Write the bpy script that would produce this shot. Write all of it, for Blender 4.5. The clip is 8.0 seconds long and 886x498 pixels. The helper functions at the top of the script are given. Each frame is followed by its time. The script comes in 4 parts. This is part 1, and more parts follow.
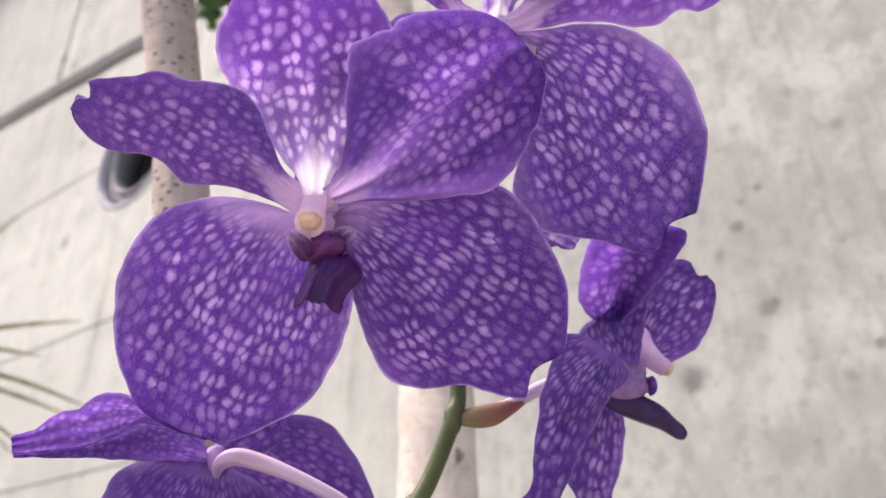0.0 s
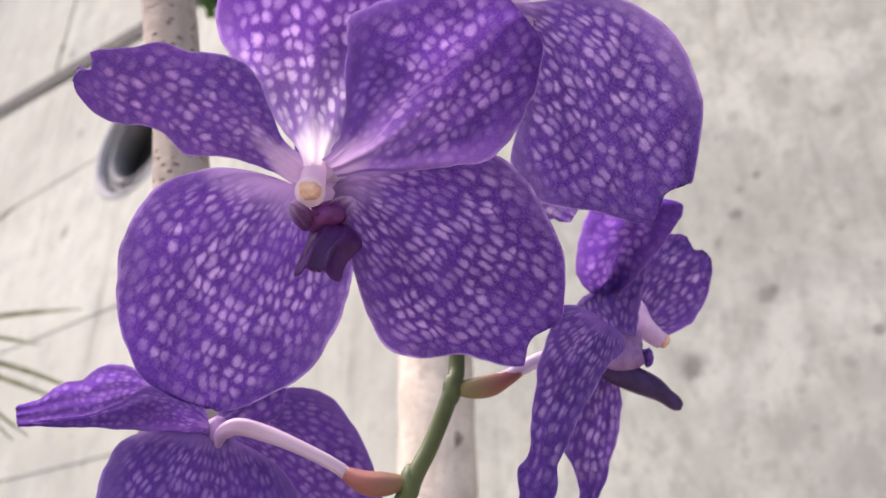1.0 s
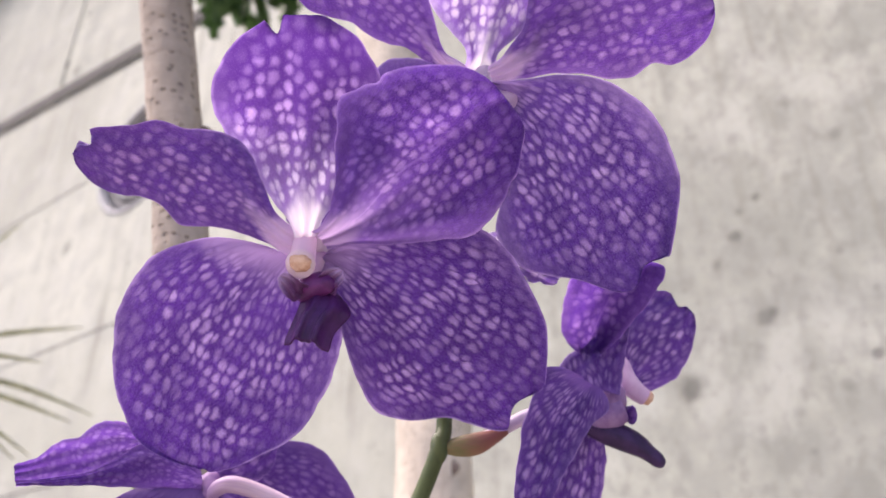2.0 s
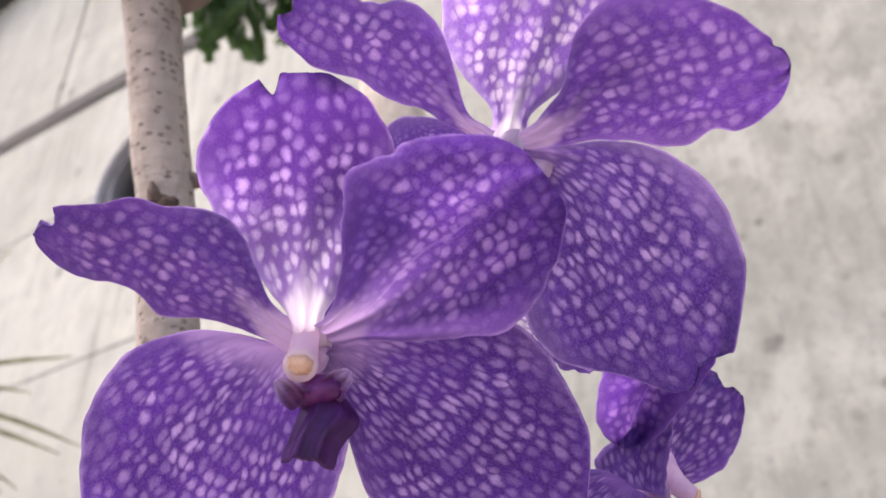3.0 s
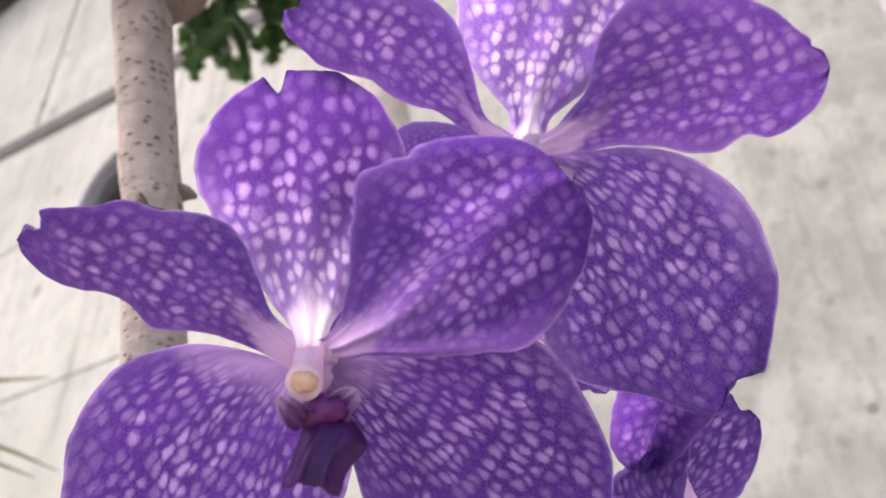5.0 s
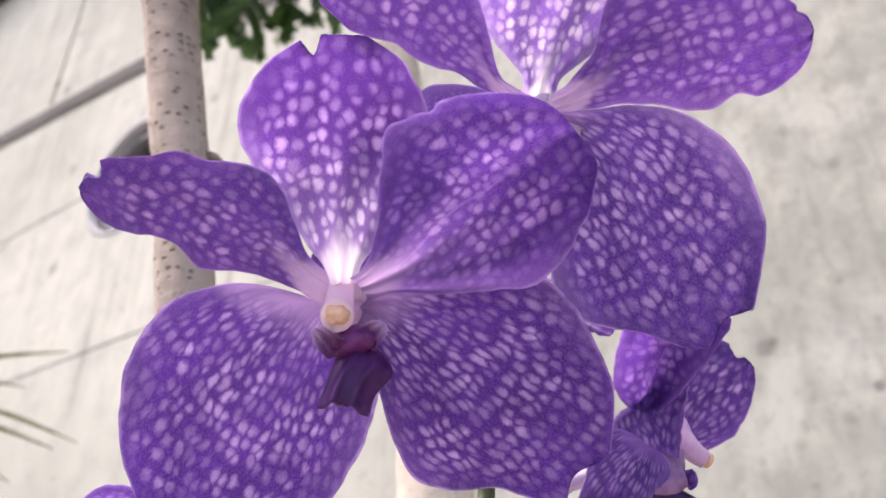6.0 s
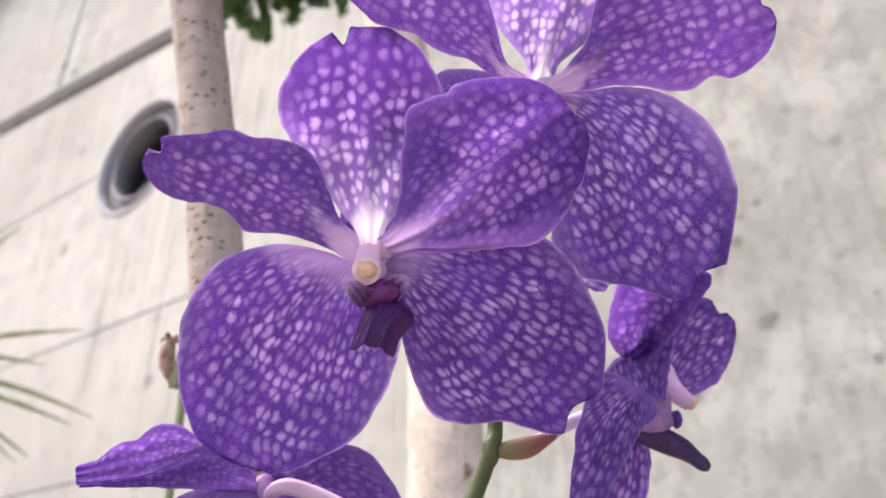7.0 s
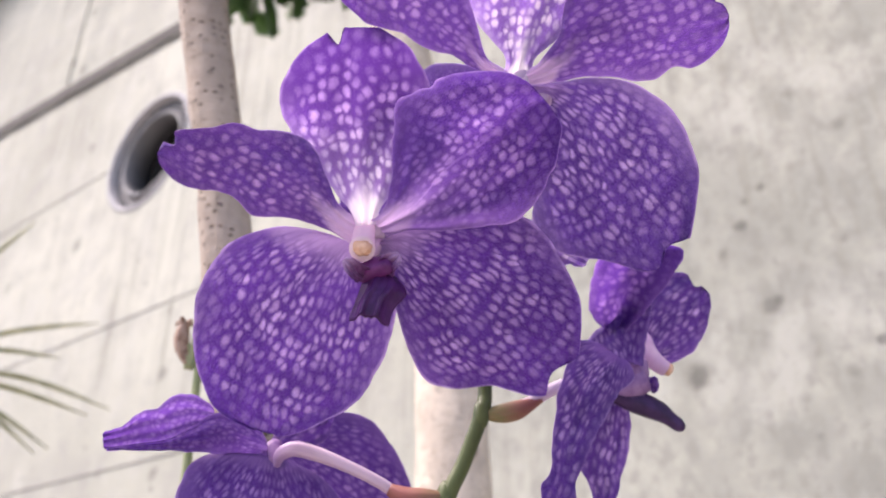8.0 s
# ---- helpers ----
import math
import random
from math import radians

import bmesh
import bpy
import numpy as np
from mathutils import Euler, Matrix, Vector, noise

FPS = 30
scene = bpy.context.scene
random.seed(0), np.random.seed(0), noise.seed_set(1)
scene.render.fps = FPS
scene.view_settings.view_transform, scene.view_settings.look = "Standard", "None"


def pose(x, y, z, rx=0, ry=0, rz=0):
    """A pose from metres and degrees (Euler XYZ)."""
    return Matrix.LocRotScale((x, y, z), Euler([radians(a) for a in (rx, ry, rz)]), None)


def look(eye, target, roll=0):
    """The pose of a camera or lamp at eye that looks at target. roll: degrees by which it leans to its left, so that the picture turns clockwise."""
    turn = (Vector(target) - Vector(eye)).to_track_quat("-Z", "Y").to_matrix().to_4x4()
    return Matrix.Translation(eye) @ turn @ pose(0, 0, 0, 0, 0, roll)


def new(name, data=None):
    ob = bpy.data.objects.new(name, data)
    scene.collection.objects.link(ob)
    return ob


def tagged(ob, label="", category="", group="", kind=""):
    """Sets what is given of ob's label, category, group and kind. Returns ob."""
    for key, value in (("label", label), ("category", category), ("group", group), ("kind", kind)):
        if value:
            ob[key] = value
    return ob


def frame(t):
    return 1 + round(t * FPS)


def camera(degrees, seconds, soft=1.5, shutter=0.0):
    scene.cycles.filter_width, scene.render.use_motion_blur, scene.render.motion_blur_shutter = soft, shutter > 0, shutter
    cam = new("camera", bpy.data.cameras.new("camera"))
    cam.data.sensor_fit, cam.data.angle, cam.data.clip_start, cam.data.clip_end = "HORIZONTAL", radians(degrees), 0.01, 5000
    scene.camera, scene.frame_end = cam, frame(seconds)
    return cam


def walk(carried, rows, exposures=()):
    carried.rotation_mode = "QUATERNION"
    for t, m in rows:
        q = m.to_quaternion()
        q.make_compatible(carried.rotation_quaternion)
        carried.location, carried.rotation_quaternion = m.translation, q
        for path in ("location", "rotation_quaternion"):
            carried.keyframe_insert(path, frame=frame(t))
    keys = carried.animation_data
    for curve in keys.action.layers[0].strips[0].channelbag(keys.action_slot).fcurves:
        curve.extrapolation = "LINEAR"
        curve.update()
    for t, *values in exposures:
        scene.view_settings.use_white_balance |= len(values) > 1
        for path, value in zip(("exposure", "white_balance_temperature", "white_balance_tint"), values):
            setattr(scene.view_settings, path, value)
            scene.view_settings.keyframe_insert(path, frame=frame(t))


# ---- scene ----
cam = camera(57.3, 8.0, 1.6)
cam.data.dof.use_dof, cam.data.dof.focus_distance, cam.data.dof.aperture_fstop = True, 0.168, 20.0
PATH = [
    (0, (0.00082, 0.00117, 1.49984), (-0.45840, 0.75360, 1.97203), 0.18),
    (0.5, (-0.00173, 0.00267, 1.49284), (-0.46282, 0.75860, 1.95756), 0.20),
    (1, (0.00089, 0.00143, 1.49512), (-0.46063, 0.75901, 1.95671), 0.09),
    (1.2, (0.00311, -0.00073, 1.49498), (-0.46062, 0.75241, 1.96161), 0.14),
    (2.3, (0.00990, -0.00617, 1.50852), (-0.44744, 0.74290, 1.98783), 0.37),
    (2.5, (0.00771, -0.00601, 1.51251), (-0.44822, 0.74148, 1.99559), 0.19),
    (3, (-0.00334, 0.00455, 1.52750), (-0.45267, 0.74712, 2.02419), 0.03),
    (3.5, (-0.00818, 0.00909, 1.54369), (-0.44303, 0.74592, 2.06136), -0.29),
    (4, (-0.01429, 0.01454, 1.54490), (-0.43743, 0.74926, 2.07512), -0.35),
    (4.5, (-0.01595, 0.01485, 1.53944), (-0.43640, 0.75260, 2.06759), -0.14),
    (4.7, (-0.01446, 0.01292, 1.53539), (-0.43447, 0.75243, 2.06145), -0.24),
    (5.8, (-0.01117, 0.00236, 1.51942), (-0.44918, 0.74575, 2.02491), 0.49),
    (6, (-0.00948, 0.00046, 1.51690), (-0.44954, 0.74510, 2.01874), 0.52),
    (6.5, (-0.00295, -0.00591, 1.51034), (-0.44831, 0.74297, 2.00108), 0.41),
    (7, (-0.00138, -0.01668, 1.50191), (-0.45388, 0.73464, 1.98227), 0.46),
    (7.5, (0.00683, -0.02342, 1.49612), (-0.45290, 0.72740, 1.97036), 0.18),
    (8, (0.01033, -0.02638, 1.49097), (-0.45519, 0.72348, 1.96106), -0.10),
]
walk(cam, [(t, look(eye, target, roll)) for t, eye, target, roll in PATH], [(0.0, 0.93, 6750, 24), (1.0, 0.90, 6750, 24), (2.5, 0.89, 6750, 24), (4.5, 0.94, 6750, 24), (6.5, 0.99, 6750, 24), (8.0, 0.99, 6750, 24)])

# ---- sky, sun ----
world = bpy.data.worlds.new("sky")
scene.world = world
world.use_nodes = True
sky = world.node_tree.nodes.new("ShaderNodeTexSky")
sky.sky_type, sky.sun_disc = "NISHITA", False
SUN_FROM = Vector((-0.52, -0.26, 1.0)).normalized()
sky.sun_elevation, sky.sun_rotation = math.asin(SUN_FROM.z), math.atan2(SUN_FROM.x, SUN_FROM.y)
world.node_tree.links.new(sky.outputs[0], world.node_tree.nodes["Background"].inputs[0])
world.node_tree.nodes["Background"].inputs[1].default_value = 0.15
lamp = new("sun", bpy.data.lights.new("sun", "SUN"))
lamp.data.energy, lamp.data.angle, lamp.data.color = 5.0, radians(58), (1.0, 0.93, 0.84)
lamp.matrix_world = look(SUN_FROM * 20, (0, 0, 0))


# ---- materials ----
class Nodes:
    """A short way to write node materials."""

    def __init__(self, name):
        self.mat = bpy.data.materials.new(name)
        self.mat.use_nodes = True
        self.tree = self.mat.node_tree
        self.out = self.tree.nodes["Material Output"]
        self.bsdf = self.tree.nodes["Principled BSDF"]

    def add(self, kind, inputs=(), **props):
        n = self.tree.nodes.new("ShaderNode" + kind)
        if "operation" in props:
            n.operation = props["operation"]
        if "interpolation_type" in props:
            n.interpolation_type = props["interpolation_type"]
        if "data_type" in props:
            n.data_type, n.blend_type = props["data_type"], props["blend_type"]
        if "noise_dimensions" in props:
            n.noise_dimensions = props["noise_dimensions"]
        if "voronoi_dimensions" in props:
            n.voronoi_dimensions, n.feature = props["voronoi_dimensions"], props["feature"]
        if "uv_map" in props:
            n.uv_map = props["uv_map"]
        for k, v in dict(inputs).items():
            self.put(n.inputs[k], v)
        return n

    def put(self, socket, v):
        if isinstance(v, bpy.types.NodeSocket):
            self.tree.links.new(v, socket)
        else:
            socket.default_value = v

    def math(self, op, a, b=0.0, c=0.0):
        return self.add("Math", {0: a, 1: b, 2: c}, operation=op).outputs[0]

    def ramp(self, x, lo, hi, a=0.0, b=1.0):
        return self.add("MapRange", {0: x, 1: lo, 2: hi, 3: a, 4: b}, interpolation_type="SMOOTHSTEP").outputs[0]

    def mix(self, f, a, b, mode="MIX"):
        n = self.add("Mix", {0: f}, data_type="RGBA", blend_type=mode)
        self.put(n.inputs[6], a if not isinstance(a, tuple) else (*a, 1))
        self.put(n.inputs[7], b if not isinstance(b, tuple) else (*b, 1))
        return n.outputs[2]

    def noise(self, vec, scale, detail=4.0, rough=0.55, dims="3D"):
        return self.add("TexNoise", {"Vector": vec, "Scale": scale, "Detail": detail, "Roughness": rough}, noise_dimensions=dims).outputs[0]

    def object(self):
        return self.add("TexCoord").outputs["Object"]

    def uv(self, name):
        return self.add("UVMap", uv_map=name).outputs[0]

    def scaled(self, vec, s):
        return self.add("Mapping", {0: vec, 3: s}).outputs[0]

    def bump(self, height, strength, distance):
        self.put(self.bsdf.inputs["Normal"], self.add("Bump", {"Strength": strength, "Distance": distance, "Height": height}).outputs[0])

    def surface(self, colour, rough, **more):
        self.put(self.bsdf.inputs["Base Color"], colour if not isinstance(colour, tuple) else (*colour, 1))
        self.put(self.bsdf.inputs["Roughness"], rough)
        for k, v in more.items():
            self.put(self.bsdf.inputs[k.replace("_", " ")], v)
        return self.mat


def petal_material(name, deep, pale, neck, neck_from, neck_to, thin=0.75, spots=1.0, cell=(0.29, 0.50), glowing=0.0, rib=0.06, base_lit=0.0, tip=0.0, edge_pale=0.4, ends=(0.68, 1.0)):
    """Tessellated orchid petal: pale cells between dark veins, fading to plain at the margin and to a white neck."""
    n = Nodes(name)
    grain, place = n.uv("grain"), n.add("SeparateXYZ", {0: n.uv("place")})
    u, v = place.outputs[0], n.math("ABSOLUTE", place.outputs[1])
    warp = n.add("TexNoise", {"Vector": grain, "Scale": 0.11, "Detail": 1.5}).outputs[1]
    moved = n.add("VectorMath", {0: grain, 1: n.add("VectorMath", {0: warp, 3: 3.6}, operation="SCALE").outputs[0]}, operation="ADD").outputs[0]
    jitter = n.add("TexNoise", {"Vector": grain, "Scale": 0.55, "Detail": 2.0}).outputs[1]
    moved = n.add("VectorMath", {0: moved, 1: n.add("VectorMath", {0: jitter, 3: 1.0}, operation="SCALE").outputs[0]}, operation="ADD").outputs[0]
    cells = n.scaled(moved, (*cell, 1.0))
    edge = n.add("TexVoronoi", {"Vector": cells, "Scale": 1.0, "Randomness": 0.66}, voronoi_dimensions="2D", feature="DISTANCE_TO_EDGE").outputs["Distance"]
    own = n.add("TexVoronoi", {"Vector": cells, "Scale": 1.0, "Randomness": 0.66}, voronoi_dimensions="2D", feature="F1")
    chance = n.add("SeparateColor", {0: own.outputs["Color"]})
    tone, hue = chance.outputs[0], chance.outputs[1]
    ragged = n.math("MULTIPLY", n.math("SUBTRACT", n.noise(grain, 0.9, 4.0, 0.7), 0.5), 0.36)
    roundish = n.math("ADD", n.math("MULTIPLY", edge, 0.34), n.math("MULTIPLY", n.math("SUBTRACT", 0.45, own.outputs["Distance"]), 0.86))
    inside = n.math("ADD", n.math("ADD", roundish, ragged), n.ramp(hue, 0.0, 1.0, -0.09, 0.05))
    spot = n.ramp(inside, -0.06, 0.42)
    big = n.noise(grain, 0.10, 2.0)
    strength = n.math("MULTIPLY", n.ramp(tone, 0.0, 0.90, 0.44, 0.96), n.ramp(big, 0.36, 0.64, 0.40, 1.0))
    stray = n.math("MULTIPLY", n.math("SUBTRACT", n.noise(grain, 0.16, 3.0), 0.5), 0.5)
    margin = n.math("MULTIPLY", n.ramp(n.math("ADD", v, stray), 0.50, 1.0, 1.0, 0.28), n.ramp(n.math("ADD", u, stray), ends[0], ends[1], 1.0, 0.34))
    fine = n.noise(n.scaled(grain, (0.7, 2.2, 1.0)), 1.6, 5.0, 0.7)
    spot = n.math("MULTIPLY", n.math("MULTIPLY", spot, strength), n.math("MULTIPLY", margin, spots))
    spot = n.math("MULTIPLY", spot, n.ramp(fine, 0.25, 0.6, 0.62, 1.0))
    deep_a = n.mix(n.ramp(fine, 0.3, 0.7), tuple(c * 0.62 for c in deep), tuple(min(1, c * 1.38) for c in deep))
    patch = n.noise(grain, 0.07, 3.0)
    deep_a = n.mix(n.ramp(patch, 0.35, 0.65, 0.55, 0.0), deep_a, tuple(c * 0.62 for c in deep))
    vein = n.noise(n.scaled(grain, (0.10, 1.1, 1.0)), 1.0, 3.0, 0.6)
    deep_a = n.mix(n.ramp(vein, 0.52, 0.70, 0.0, 0.5), deep_a, tuple(c * 0.6 for c in deep))
    small = n.add("TexVoronoi", {"Vector": cells, "Scale": 2.3, "Randomness": 0.9}, voronoi_dimensions="2D", feature="DISTANCE_TO_EDGE").outputs["Distance"]
    deep_a = n.mix(n.ramp(small, 0.0, 0.30, 0.0, 0.10), deep_a, tuple(0.6 * a + 0.4 * b for a, b in zip(deep, pale)))
    # paler base: light coming through the petal, put into the colour
    deep_a = n.mix(n.ramp(u, 0.12, 0.66, base_lit, 0.0), deep_a, (0.50, 0.30, 0.72))
    # darker tip: shade on the overhanging end, put into veins and cells
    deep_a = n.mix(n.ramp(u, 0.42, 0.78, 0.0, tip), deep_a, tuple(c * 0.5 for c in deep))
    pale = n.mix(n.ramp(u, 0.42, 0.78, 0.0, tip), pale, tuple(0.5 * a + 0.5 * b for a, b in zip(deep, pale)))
    # cells near the base whitened as a painted backlight glow
    pale = n.mix(n.ramp(u, 0.18, 0.62, glowing, 0.0), pale, (0.90, 0.80, 0.95))
    colour = n.mix(spot, deep_a, pale)
    # fine grain of tone; its pale flecks paint in the petal's sparkle
    speckle = n.noise(grain, 2.6, 4.0, 0.75)
    colour = n.mix(n.ramp(speckle, 0.48, 0.76, 0.0, 0.22), colour, pale)
    colour = n.mix(n.ramp(speckle, 0.28, 0.48, 0.36, 0.0), colour, tuple(c * 0.75 for c in deep))
    white = n.ramp(n.math("ADD", u, n.math("MULTIPLY", n.math("SUBTRACT", n.noise(n.scaled(grain, (0.12, 0.55, 1.0)), 1.0, 3.0, 0.55), 0.5), 0.15)), neck_from, neck_to, 1.0, 0.0)
    white = n.math("MULTIPLY", white, n.ramp(n.math("SUBTRACT", v, n.ramp(u, 0.05, 0.20, 0.9, 0.0)), 0.04, 0.52, 1.0, 0.0))
    colour = n.mix(white, colour, neck)
    colour = n.mix(n.math("MULTIPLY", n.ramp(v, 0.004, 0.022, rib, 0.0), n.ramp(u, 0.1, 0.8, 1.0, 0.2)), colour, pale)
    lilac = n.mix(0.35, deep_a, pale)
    colour = n.mix(n.math("MULTIPLY", n.ramp(v, 0.66, 0.98, 0.0, edge_pale), n.ramp(u, 0.55, 0.85, 1.0, 0.1)), colour, lilac)
    # pale rim: light scattered at the thin edge, painted on
    rim = n.ramp(v, 0.955, 0.995)
    colour = n.mix(n.math("MULTIPLY", rim, n.ramp(n.noise(grain, 0.25, 2.0), 0.35, 0.65, 0.2, 0.65)), colour, pale)
    n.surface(colour, n.ramp(fine, 0.2, 0.8, 0.42, 0.6), Specular_IOR_Level=0.16, Sheen_Weight=0.03, Sheen_Roughness=0.4)
    relief = n.math("ADD", n.math("MULTIPLY", spot, 0.5), n.math("MULTIPLY", fine, 0.45))
    n.bump(n.math("ADD", relief, n.math("MULTIPLY", speckle, 0.30)), 0.6, 0.0006)
    glow = n.add("Gamma", {0: colour, 1: 0.5}).outputs[0]
    thru = n.add("BsdfTranslucent", {0: glow})
    both = n.add("MixShader", {0: thin, 1: n.bsdf.outputs[0], 2: thru.outputs[0]})
    n.put(n.out.inputs[0], both.outputs[0])
    return n.mat


# bright base and dark tip of this sepal are painted light and shade
VIOLET = petal_material("violet_petal", (0.124, 0.037, 0.304), (0.665, 0.440, 0.826), (0.94, 0.86, 0.92), 0.07, 0.27, 0.86, glowing=1.0, spots=1.7, cell=(0.30, 0.37), base_lit=0.42, tip=0.9, ends=(0.46, 0.86))
# paler, more see-through copy: strong backlight put into the petal colour
VIOLET_BACKLIT = petal_material("backlit_violet_petal", (0.241, 0.104, 0.512), (0.906, 0.725, 0.950), (0.94, 0.89, 0.92), 0.10, 0.36, 0.92, glowing=0.9, spots=1.3, cell=(0.35, 0.42))
# duller and brighter copy of one petal: shade and light put in colour
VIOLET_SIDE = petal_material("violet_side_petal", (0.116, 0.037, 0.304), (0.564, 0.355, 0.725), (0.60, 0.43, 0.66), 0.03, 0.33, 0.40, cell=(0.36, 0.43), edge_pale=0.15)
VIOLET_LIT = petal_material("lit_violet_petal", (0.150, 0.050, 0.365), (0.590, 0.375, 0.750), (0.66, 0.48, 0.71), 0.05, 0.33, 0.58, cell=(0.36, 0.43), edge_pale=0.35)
VIOLET_CREASED = petal_material("creased_violet_petal", (0.152, 0.051, 0.368), (0.640, 0.415, 0.790), (0.50, 0.345, 0.57), 0.03, 0.34, 0.90, cell=(0.37, 0.44), spots=1.2, rib=0.4, base_lit=0.2)
VIOLET_SEPAL = petal_material("violet_sepal", (0.100, 0.027, 0.285), (0.620, 0.425, 0.800), (0.40, 0.26, 0.53), 0.0, 0.19, 0.52, 1.0, (0.27, 0.46), edge_pale=0.2)
VIOLET_FINE = petal_material("finely_spotted_violet_sepal", (0.088, 0.027, 0.252), (0.564, 0.385, 0.725), (0.20, 0.10, 0.38), 0.0, 0.10, 0.50, 1.0, (0.27, 0.58), edge_pale=0.2)
VIOLET_BROAD = petal_material("broad_violet_sepal", (0.098, 0.034, 0.280), (0.665, 0.470, 0.825), (0.40, 0.25, 0.54), 0.0, 0.15, 0.66, 1.0, (0.28, 0.44), ends=(0.55, 0.92), edge_pale=0.55)
VIOLET_DEEP = petal_material("violet_hollow_face", (0.107, 0.033, 0.294), (0.443, 0.235, 0.634), (0.40, 0.24, 0.52), 0.0, 0.02, 0.86, 1.0, (0.40, 0.36), rib=0.45)
VIOLET_FOLD = petal_material("folded_violet_petal", (0.132, 0.044, 0.334), (0.524, 0.335, 0.705), (0.30, 0.16, 0.48), 0.0, 0.05, 0.75, 0.8, (0.50, 0.62))
VIOLET_BACK = petal_material("violet_petal_back", (0.088, 0.027, 0.250), (0.500, 0.320, 0.680), (0.30, 0.17, 0.45), 0.02, 0.14, 0.6, spots=0.8)
VIOLET_HAZE = petal_material("hazy_violet_petal_back", (0.088, 0.027, 0.250), (0.480, 0.305, 0.665), (0.25, 0.14, 0.42), 0.02, 0.15, 0.55, spots=0.85, base_lit=0.0)


TURN_WALL = pose(0, 1.262, 0, 0, 0, -5.71)
# soft round stains on the concrete: along the wall, height, radius, depth of tone
WALL_STAINS = ((-0.152, 2.246, 0.009, 0.7), (-0.183, 2.228, 0.009, 0.5), (-0.196, 2.184, 0.013, 0.7), (-0.235, 2.142, 0.013, 0.5), (-0.174, 2.029, 0.017, 0.6), (-0.160, 2.036, 0.010, 0.6), (-0.309, 1.935, 0.027, 0.75),
               (-0.206, 2.345, 0.009, 0.35), (-0.240, 2.412, 0.012, 0.3), (-0.169, 2.377, 0.014, 0.3), (-0.071, 2.413, 0.015, 0.4), (-0.095, 2.266, 0.013, 0.35), (-0.006, 2.317, 0.012, 0.4), (-0.078, 1.898, 0.012, 0.35),
               (-2.576, 2.930, 0.036, 0.6), (-3.062, 2.895, 0.034, 0.4), (-1.890, 2.481, 0.022, 0.4), (-1.869, 2.276, 0.024, 0.55), (-1.838, 1.988, 0.024, 0.5), (-3.075, 4.438, 0.030, 0.6), (-3.037, 4.056, 0.032, 0.6), (-2.644, 3.404, 0.028, 0.5), (-1.776, 3.336, 0.024, 0.55))


def concrete_material():
    n = Nodes("board_marked_concrete")
    p = n.object()
    streak = n.noise(n.scaled(p, (6.0, 6.0, 0.55)), 1.6, 6.0, 0.6)
    cloud = n.noise(p, 1.1, 5.0, 0.6)
    fine = n.noise(p, 60.0, 6.0, 0.7)
    mottled = n.noise(p, 9.0, 5.0, 0.65)
    c = n.mix(n.ramp(cloud, 0.3, 0.7), (0.362, 0.363, 0.304), (0.493, 0.495, 0.419))
    c = n.mix(n.math("MULTIPLY", n.ramp(streak, 0.52, 0.78), 0.45), c, (0.305, 0.297, 0.258))
    c = n.mix(n.math("MULTIPLY", n.ramp(mottled, 0.44, 0.68), 0.50), c, (0.320, 0.316, 0.288))
    # east end: mottled wear, and the wall's fall in light put into colour
    east = n.add("SeparateXYZ", {0: p}).outputs[0]
    worn_dim = n.ramp(n.math("ADD", east, n.math("MULTIPLY", n.math("SUBTRACT", n.noise(p, 1.6, 5.0, 0.6), 0.5), 1.6)), -1.5, 0.0)
    c = n.mix(n.math("MULTIPLY", worn_dim, n.ramp(n.noise(n.scaled(p, (1.0, 1.0, 0.6)), 42.0, 4.0, 0.6), 0.46, 0.64, 0.0, 0.55)), c, (0.185, 0.181, 0.160))
    c = n.mix(n.math("MULTIPLY", worn_dim, n.ramp(n.noise(p, 14.0, 6.0, 0.65), 0.25, 0.65, 0.15, 0.75)), c, (0.247, 0.252, 0.217))
    rain = n.noise(n.scaled(p, (34.0, 34.0, 1.3)), 1.0, 5.0, 0.65)
    c = n.mix(n.math("MULTIPLY", n.ramp(rain, 0.48, 0.70), n.ramp(n.noise(p, 2.4, 3.0), 0.38, 0.62, 0.10, 0.70)), c, (0.235, 0.230, 0.190))
    c = n.mix(n.ramp(n.noise(n.scaled(p, (1.0, 1.0, 0.7)), 5.5, 6.0, 0.68), 0.50, 0.66, 0.0, 0.60), c, (0.46, 0.462, 0.405))
    grit = n.noise(p, 95.0, 3.0, 0.7)
    c = n.mix(n.ramp(grit, 0.58, 0.72, 0.0, 0.48), c, (0.17, 0.165, 0.145))
    pits = n.add("TexVoronoi", {"Vector": p, "Scale": 13.0, "Randomness": 1.0}).outputs["Distance"]
    few = n.ramp(n.noise(p, 3.0, 2.0), 0.50, 0.62)
    pit = n.math("MULTIPLY", n.ramp(pits, 0.07, 0.15, 1.0, 0.0), few)
    c = n.mix(n.math("MULTIPLY", pit, 0.7), c, (0.148, 0.141, 0.130))
    uneven = n.math("MULTIPLY", n.math("SUBTRACT", n.noise(p, 30.0, 4.0, 0.7), 0.5), 1.6)
    for x, z, r, depth in WALL_STAINS:
        away = n.add("VectorMath", {0: p, 1: TURN_WALL @ Vector((x, 0, z))}, operation="DISTANCE").outputs["Value"]
        f = n.ramp(n.math("ADD", away, n.math("MULTIPLY", uneven, r)), 0.25 * r, 1.25 * r, depth, 0.0)
        c = n.mix(f, c, (0.115, 0.112, 0.098))
    h = n.math("ADD", n.math("MULTIPLY", fine, 0.4), n.math("SUBTRACT", mottled, pit))
    n.bump(h, 0.35, 0.004)
    return n.surface(c, 0.85, Specular_IOR_Level=0.2)


